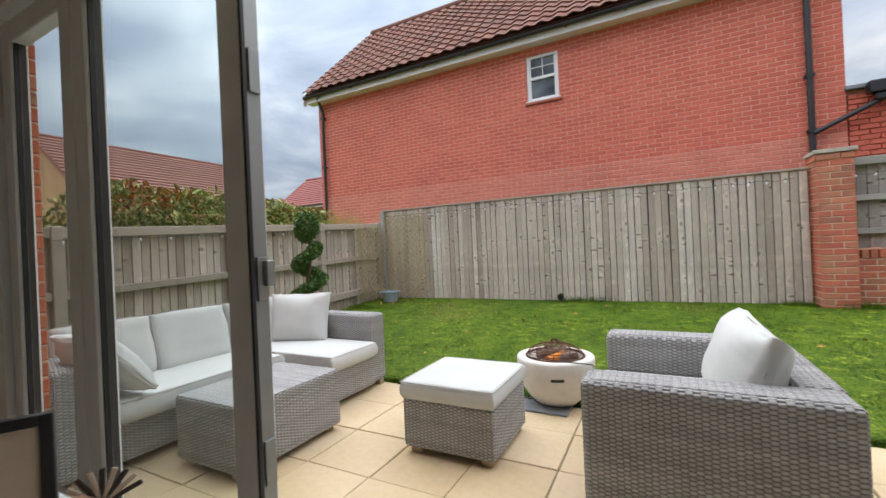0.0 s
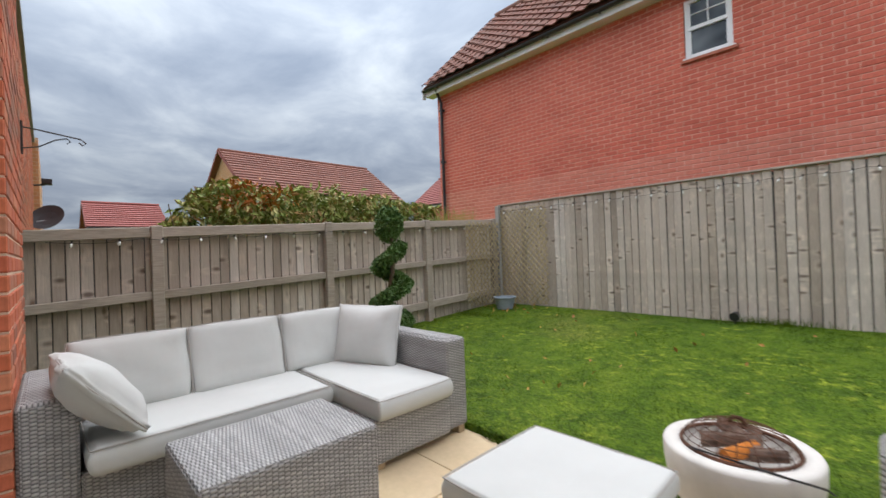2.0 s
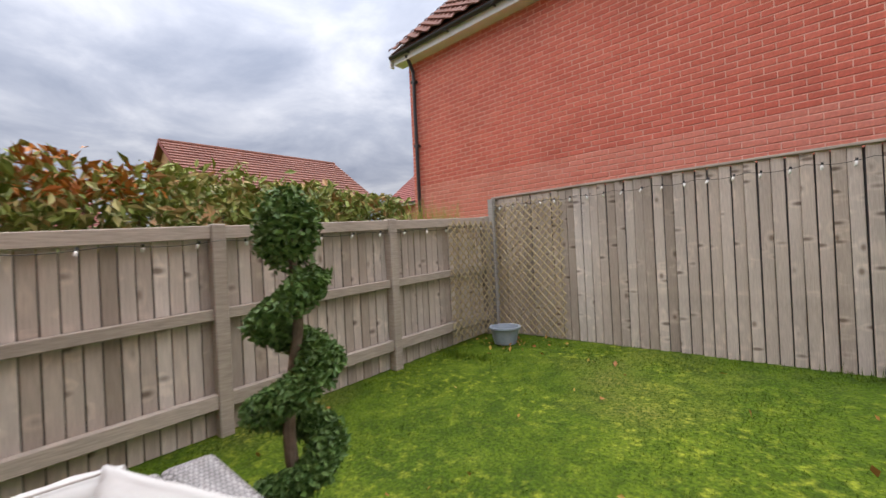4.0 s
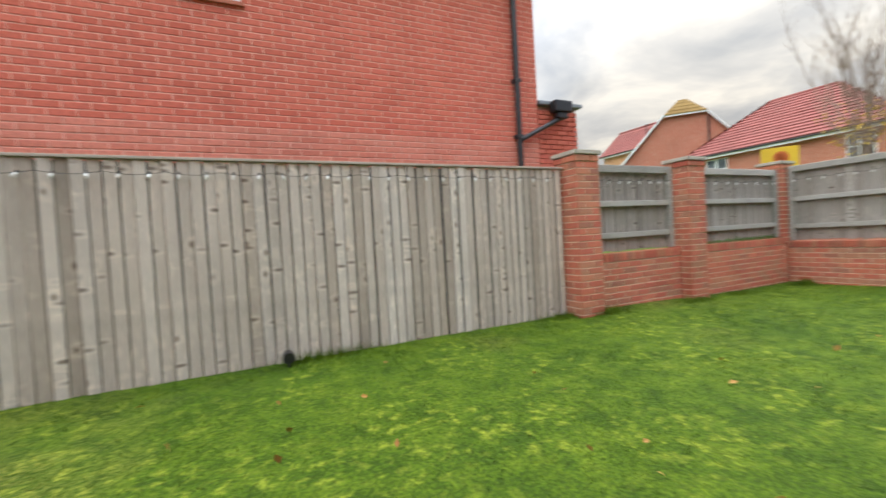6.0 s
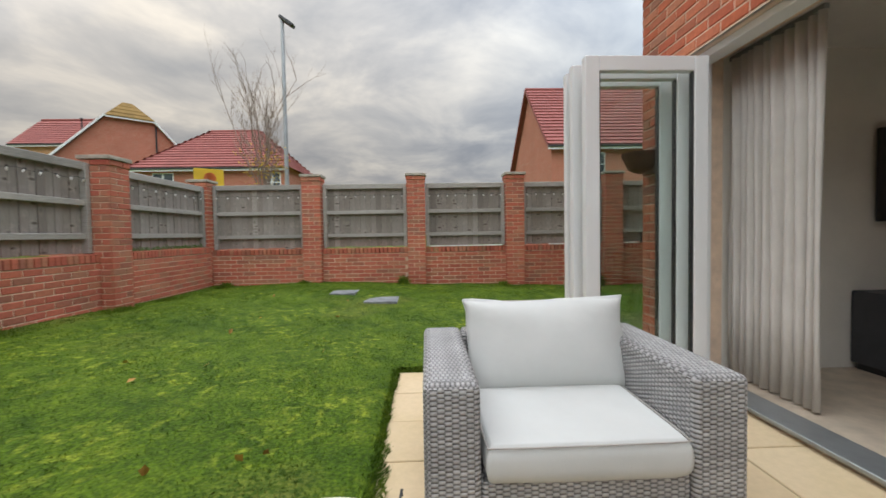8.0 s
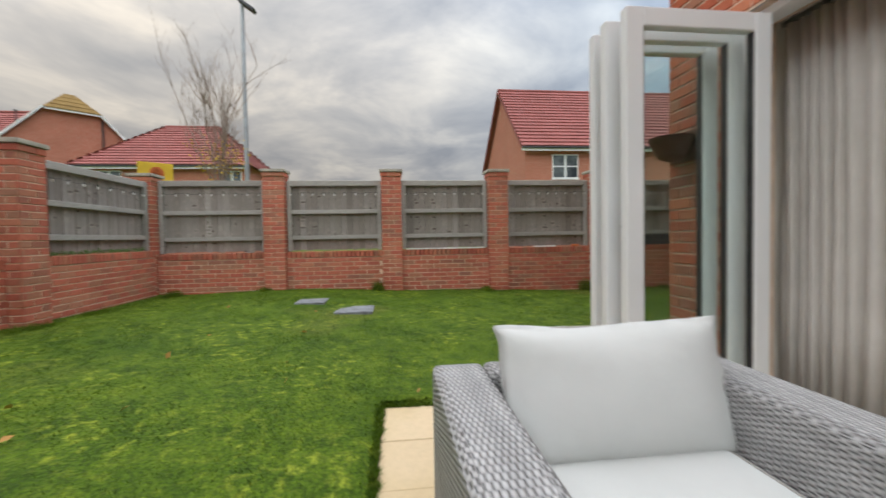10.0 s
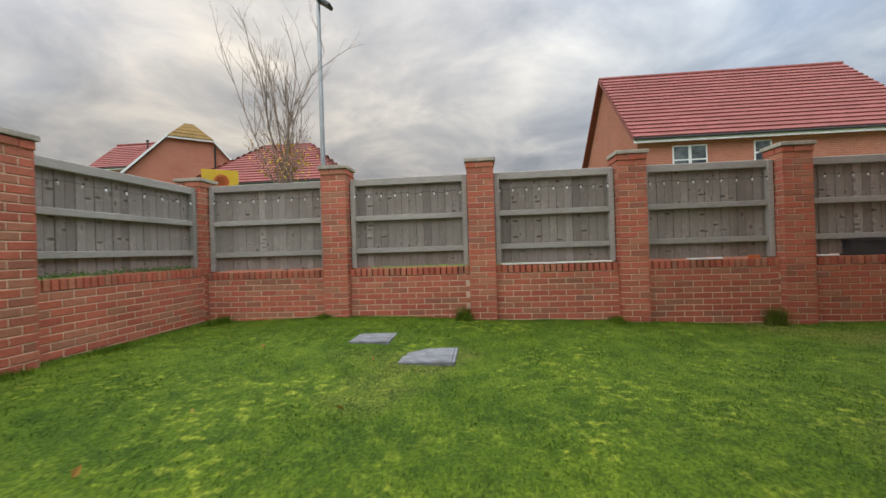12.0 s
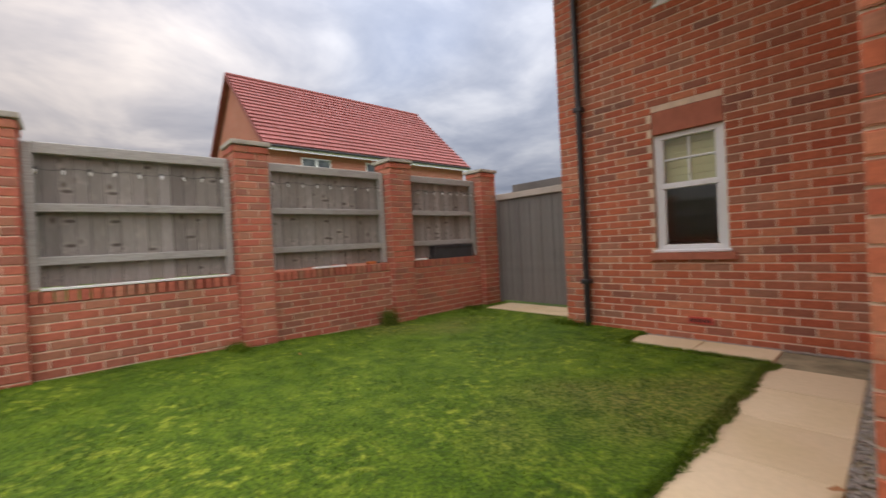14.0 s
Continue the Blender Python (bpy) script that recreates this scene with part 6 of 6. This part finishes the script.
# ---- string lights ----
def string_light(points_fn, n, label):
    p0 = points_fn(0.0)
    s = thing("string_light", p0, label, "string lights", "garden string lights")
    o = Vector(p0)
    pts = []
    for i in range(n * 4 + 1):
        u = i / (n * 4)
        p = Vector(points_fn(u))
        p.z -= 0.025 * abs(math.sin(u * n * math.pi / 2.0))
        pts.append(p - o)
    part("wire", bm_tube(pts, 0.0022, 4), M_WIRE, s)
    bb = bm_lathe([(0.004, 0.0), (0.011, -0.008), (0.011, -0.03), (0.006, -0.042)], 8)
    me = mesh_of("bulb", bb, M_BULB, True)
    cb = mesh_of("bulb_cap", bm_cyl((0, 0, 0), (0, 0, 0.02), 0.009, n=8), M_BLACK)
    for i in range(n):
        b = new("bulb", me)
        b.parent = s
        b.location = pts[i * 4 + 2]
        b.rotation_euler = (rng.uniform(-0.5, 0.5), rng.uniform(-0.5, 0.5), 0)
        c = new("bulb_cap", cb)
        c.parent = b


string_light(lambda u: (-4.68 + 6.6 * u, 6.67, 1.905), 34, "string of small clear bulbs along the far fence")
string_light(lambda u: (-4.74, 0.7 + 5.9 * u, lf_top(0.7 + 5.9 * u) - 0.11), 18, "string of small clear bulbs along the side fence")
for i in range(5):
    a, b = ys[i + 1] + PW / 2, ys[i] - PW / 2
    string_light(lambda u, a=a, b=b: (7.09, b - (b - a) * u, 1.93), 9, "string of small clear bulbs along a fence bay")
for i in range(2):
    a, b = xs2[i] + PW / 2, xs2[i + 1] - PW / 2
    string_light(lambda u, a=a, b=b: (a + (b - a) * u, 6.77, 1.90), 9, "string of small clear bulbs along a fence bay")

# ---- plants ----
# clipped spiral tree
tx, ty = -3.08, 3.0
tz = lawn_z(tx, ty)
st_ = thing("spiral_topiary", (tx, ty, tz), "dark green clipped spiral topiary on a bare twisted stem", "tree")
part("trunk", bm_tube([(0.03 * math.sin(z * 6), 0.03 * math.cos(z * 6), z) for z in [i * 0.1 for i in range(15)]], 0.032, 8, taper=0.018), M_BARK, st_)
cs = []
for i in range(15000):
    u = rng.random() ** 0.9
    ang = u * 2 * math.pi * 2.67 + 3.07
    zc = 0.30 + 0.92 * u
    rc, rb_, fl_ = 0.125 * (1 - 0.3 * u), 0.092 * (1 - 0.05 * u), 0.72
    if i % 5 == 0:
        rc, zc, rb_, fl_ = 0.0, 1.43, 0.125, 1.25
    d = Vector((rng.gauss(0, 1), rng.gauss(0, 1), rng.gauss(0, 1))).normalized() * rb_ * (0.5 + 0.5 * rng.random() ** 0.4)
    d *= 1 + 0.45 * noise.noise(d * 11 + Vector((u * 9, 0, 0)))
    cs.append((rc * math.cos(ang) + d.x, rc * math.sin(ang) + d.y, zc + d.z * fl_))
cr = new("crown", leaves_mesh("crown", cs, 0.018, M_TOPI, rng, 0.5))
cr.parent = st_
tagged(cr, kind="stuff")

# broad-leaved hedge behind the side fence
hg = thing("hedge", (-5.7, 3.4, 0.0), "glossy green broad-leaved hedge with some orange shoots behind the fence", "hedge")
stems = bmesh.new()
for i in range(26):
    y = -1.6 + i * 0.145
    bm_tube([(rng.uniform(-0.2, 0.2), y, 0), (rng.uniform(-0.3, 0.3), y + rng.uniform(-0.1, 0.1), 0.9), (rng.uniform(-0.35, 0.45), y + rng.uniform(-0.2, 0.2), 1.85)], 0.014, 5, stems, 0.006)
part("stems", stems, M_BARK, hg)
cs, co = [], []
for i in range(15000):
    y = rng.uniform(-1.7, 2.2)
    top = 2.12 + 0.10 * noise.noise((y * 2.3, 1.0, 0)) + 0.08 * noise.noise((y * 7, 2.0, 0)) - 0.10 * sstep(0.2, 2.0, y) - 0.5 * sstep(-1.3, -1.7, y)
    x = rng.uniform(-0.6, 0.65)
    z = 1.15 + (top - 1.15) * rng.random() ** 0.6
    if noise.noise((x * 3.5, y * 3.5, z * 3.5)) < -0.12:
        continue
    if rng.random() < 0.04:
        z += rng.uniform(0, 0.12)
    (co if (abs(y + 0.75) < 0.4 and z > 1.85 and rng.random() < 0.5) else cs).append((x, y, z))
for nm, lst, mt in (("leaves", cs, M_HEDGE), ("orange_leaves", co, M_ORANGE)):
    o = new(nm, leaves_mesh(nm, lst, 0.058, mt, rng, 0.42))
    o.parent = hg
    tagged(o, kind="stuff")
# arching yellow-green blades in the far corner
sp = thing("spiky_shrub", (-5.35, 6.0, 0.0), "yellow-green arching grassy shrub behind the fence", "shrub")
vs, fs = [], []
for i in range(420):
    bx, by = rng.gauss(0, 0.12), rng.gauss(0, 0.35)
    dx, dy = rng.uniform(-0.3, 0.3), rng.uniform(-0.35, 0.35)
    h = rng.uniform(1.6, 2.05)
    b = len(vs)
    for k in range(4):
        u = k / 3
        w = 0.012 * (1 - u) + 0.001
        vs += [(bx + dx * u * u - w, by + dy * u * u, h * u), (bx + dx * u * u + w, by + dy * u * u + w, h * u)]
    for k in range(3):
        fs.append((b + 2 * k, b + 2 * k + 1, b + 2 * k + 3, b + 2 * k + 2))
o = new("foliage", raw_mesh("foliage", vs, fs, M_SPIKE))
o.parent = sp
tagged(o, kind="stuff")

# bare street tree
bt = thing("street_tree", (8.5, 6.22, 0.0), "nearly bare upright young tree with a few yellow leaves", "tree")
tb = bmesh.new()
bm_tube([(0, 0, 0), (0.02, 0.02, 1.2), (0, 0, 2.5)], 0.055, 8, tb, 0.035)
lv = []


def branch(p, d, L, r, depth):
    pts = [p]
    q = p.copy()
    dd = d.copy()
    for i in range(5):
        dd = (dd + Vector((rng.gauss(0, 0.09), rng.gauss(0, 0.09), rng.gauss(0.05, 0.05)))).normalized()
        q = q + dd * (L / 5)
        pts.append(q.copy())
    bm_tube(pts, r, 5 if depth < 2 else 3, tb, r * 0.35)
    if depth < 3:
        for i in range(7 if depth == 0 else 4):
            k = rng.randint(1, 5)
            side = Vector((rng.gauss(0, 1), rng.gauss(0, 1), 0.2)).normalized()
            nd_ = ((pts[k] - pts[k - 1]).normalized() * 0.8 + side * 0.55).normalized()
            branch(pts[k].copy(), nd_, L * rng.uniform(0.28, 0.45), r * 0.42, depth + 1)
    for i in range(1):
        if pts[3].z < 3.1 and rng.random() < 0.6:
            lv.append(tuple(pts[3] + Vector((rng.gauss(0, 0.1), rng.gauss(0, 0.1), rng.gauss(0, 0.1)))))


for i in range(16):
    a = i * 2.4
    t0 = rng.uniform(0.06, 0.28)
    branch(Vector((0, 0, rng.uniform(1.5, 2.5))), Vector((math.cos(a) * t0, math.sin(a) * t0, 1)).normalized(), rng.uniform(1.6, 2.6), 0.016, 0)
part("bough", tb, M_TWIG, bt)
o = new("leaves", leaves_mesh("leaves", lv, 0.036, M_YLEAF, rng))
o.parent = bt
tagged(o, kind="stuff")

# fallen leaves
cs = [(rng.uniform(-4.5, 2), rng.uniform(3.2, 6.5)) for _ in range(46)] + [(rng.uniform(2, 6.5), rng.uniform(0, 6)) for _ in range(14)] + [(rng.gauss(-4.2, 0.35), rng.gauss(6.2, 0.2)) for _ in range(36)]
o = new("fallen_leaves", leaves_mesh("fallen_leaves", [(x, y, lawn_z(x, y) + 0.028) for x, y in cs if x > -4.7 and y < 6.65], 0.028, M_FALLEN, rng, 0.6))
tagged(o, "scattered brown and yellow fallen leaves on the lawn", "leaves", kind="stuff")

# ---- street lamp and yellow board ----
sl = thing("street_lamp", (12.0, 6.85, 0.0), "tall grey steel street lamp with a flat angled head", "street lamp")
part("pole", bm_cyl((0, 0, 0), (0, 0, 7.9), 0.075, 0.05, 14), M_STEEL, sl)
part("base", bm_cyl((0, 0, 0), (0, 0, 1.1), 0.1, 0.1, 14), M_STEEL, sl)
hm = part("head", bm_box(-0.14, 0.14, -0.42, 0.08, -0.04, 0.06, 0.03), M_DARK, sl)
hm.matrix_basis = pose(0, 0, 7.9, 35, 0, 0)
yb = thing("sale_board", (8.66, 7.56, 0.0), "yellow square board on a post with an orange mark", "sign")
part("post", bm_box(0.021, 0.08, -0.03, 0.03, 0, 2.6), M_RAIL, yb)
bd = part("board", bm_box(-0.02, 0.02, -0.31, 0.31, 2.14, 2.735, 0.004), M_YELLOW, yb)
yb.rotation_euler = (0, 0, radians(35))
mk = part("mark", bm_lathe([(0.13, 0.0), (0.13, 0.004), (0.085, 0.004), (0.085, 0.0)], 24), M_REDMARK, bd)
mk.matrix_basis = pose(-0.021, -0.02, 2.52, 0, -90, 0)

# ---- gravel margin at the foot of the house, grass creeping over the slab edges ----
PEB = [(1, 0, 0), (-1, 0, 0), (0, 1, 0), (0, -1, 0), (0, 0, 1), (0, 0, -1)]
PEF = [(0, 2, 4), (2, 1, 4), (1, 3, 4), (3, 0, 4), (2, 0, 5), (1, 2, 5), (3, 1, 5), (0, 3, 5)]
vs, fs = [], []
for i in range(2600):
    if i < 1700:
        x, y = rng.uniform(2.235, 2.34), rng.uniform(-2.4, 0.6)
    else:
        x, y = rng.uniform(2.3, 4.05), rng.uniform(-2.425, -2.365)
    r = rng.uniform(0.006, 0.014)
    q = Euler((rng.uniform(0, 6), rng.uniform(0, 6), rng.uniform(0, 6))).to_matrix()
    b = len(vs)
    for p in PEB:
        w = q @ Vector((p[0] * r, p[1] * r * 0.8, p[2] * r * 0.65))
        vs.append((x + w.x, y + w.y, -0.012 + r * 0.5 + w.z))
    fs += [tuple(b + k for k in f) for f in PEF]
tagged(new("gravel", raw_mesh("gravel", vs, fs, M_PEBBLE)), "grey gravel strip between the path and the house", "gravel", kind="stuff")

vs, fs = [], []
EDGES = [((-3.28, 2.745), (2.02, 2.745), (0, -1)), ((2.03, 2.745), (2.03, 1.56), (-1, 0)), ((2.03, 1.56), (2.66, 1.56), (0, -1)), ((2.665, 1.56), (2.665, 0.96), (-1, 0)), ((2.88, 0.9), (2.88, -1.86), (-1, 0)), ((2.88, -1.86), (4.08, -1.86), (0, -1)), ((4.08, -1.86), (4.08, -2.4), (-1, 0))]
for (x0, y0), (x1, y1), (nx, ny) in EDGES:
    L = math.hypot(x1 - x0, y1 - y0)
    for i in range(int(L * 1500)):
        u = rng.random()
        ex, ey = x0 + (x1 - x0) * u, y0 + (y1 - y0) * u
        reach = 0.028 + 0.05 * noise.noise((ex * 3.1, ey * 3.1, 4.0)) + 0.03 * noise.noise((ex * 11, ey * 11, 1.0))
        d = rng.uniform(-0.05, max(0.004, reach))
        x, y = ex + nx * d, ey + ny * d
        h, a = rng.uniform(0.014, 0.034), rng.uniform(0, 6.28)
        lx, ly = nx * rng.uniform(0, 0.03) + rng.uniform(-0.015, 0.015), ny * rng.uniform(0, 0.03) + rng.uniform(-0.015, 0.015)
        z = 0.0 if d > 0 else 0.008
        b = len(vs)
        vs += [(x - 0.004 * math.cos(a), y - 0.004 * math.sin(a), z), (x + 0.004 * math.cos(a), y + 0.004 * math.sin(a), z), (x + lx, y + ly, z + h)]
        fs.append((b, b + 1, b + 2))
tagged(new("edge_grass", raw_mesh("edge_grass", vs, fs, M_GRASS)), "ragged grass creeping over the slab edges", "grass", kind="stuff")

sp_ = thing("spotlight", (-1.15, 6.57, lawn_z(-1.15, 6.57)), "small black garden spotlight at the fence foot", "spotlight")
part("spike", bm_cyl((0, 0, 0), (0, 0, 0.07), 0.012), M_BLACK, sp_)
part("head", bm_cyl((0, -0.05, 0.085), (0, 0.045, 0.10), 0.05, 0.042, 16), M_BLACK, sp_)

cs = [(rng.uniform(4.7, 6.7), rng.gauss(6.73, 0.02), 0.945 + abs(rng.gauss(0, 0.025))) for _ in range(420)]
o = new("coping_weeds", leaves_mesh("coping_weeds", cs, 0.022, M_TOPI, rng, 0.4))
tagged(o, "low green weeds growing along the wall coping", "weeds", kind="stuff")
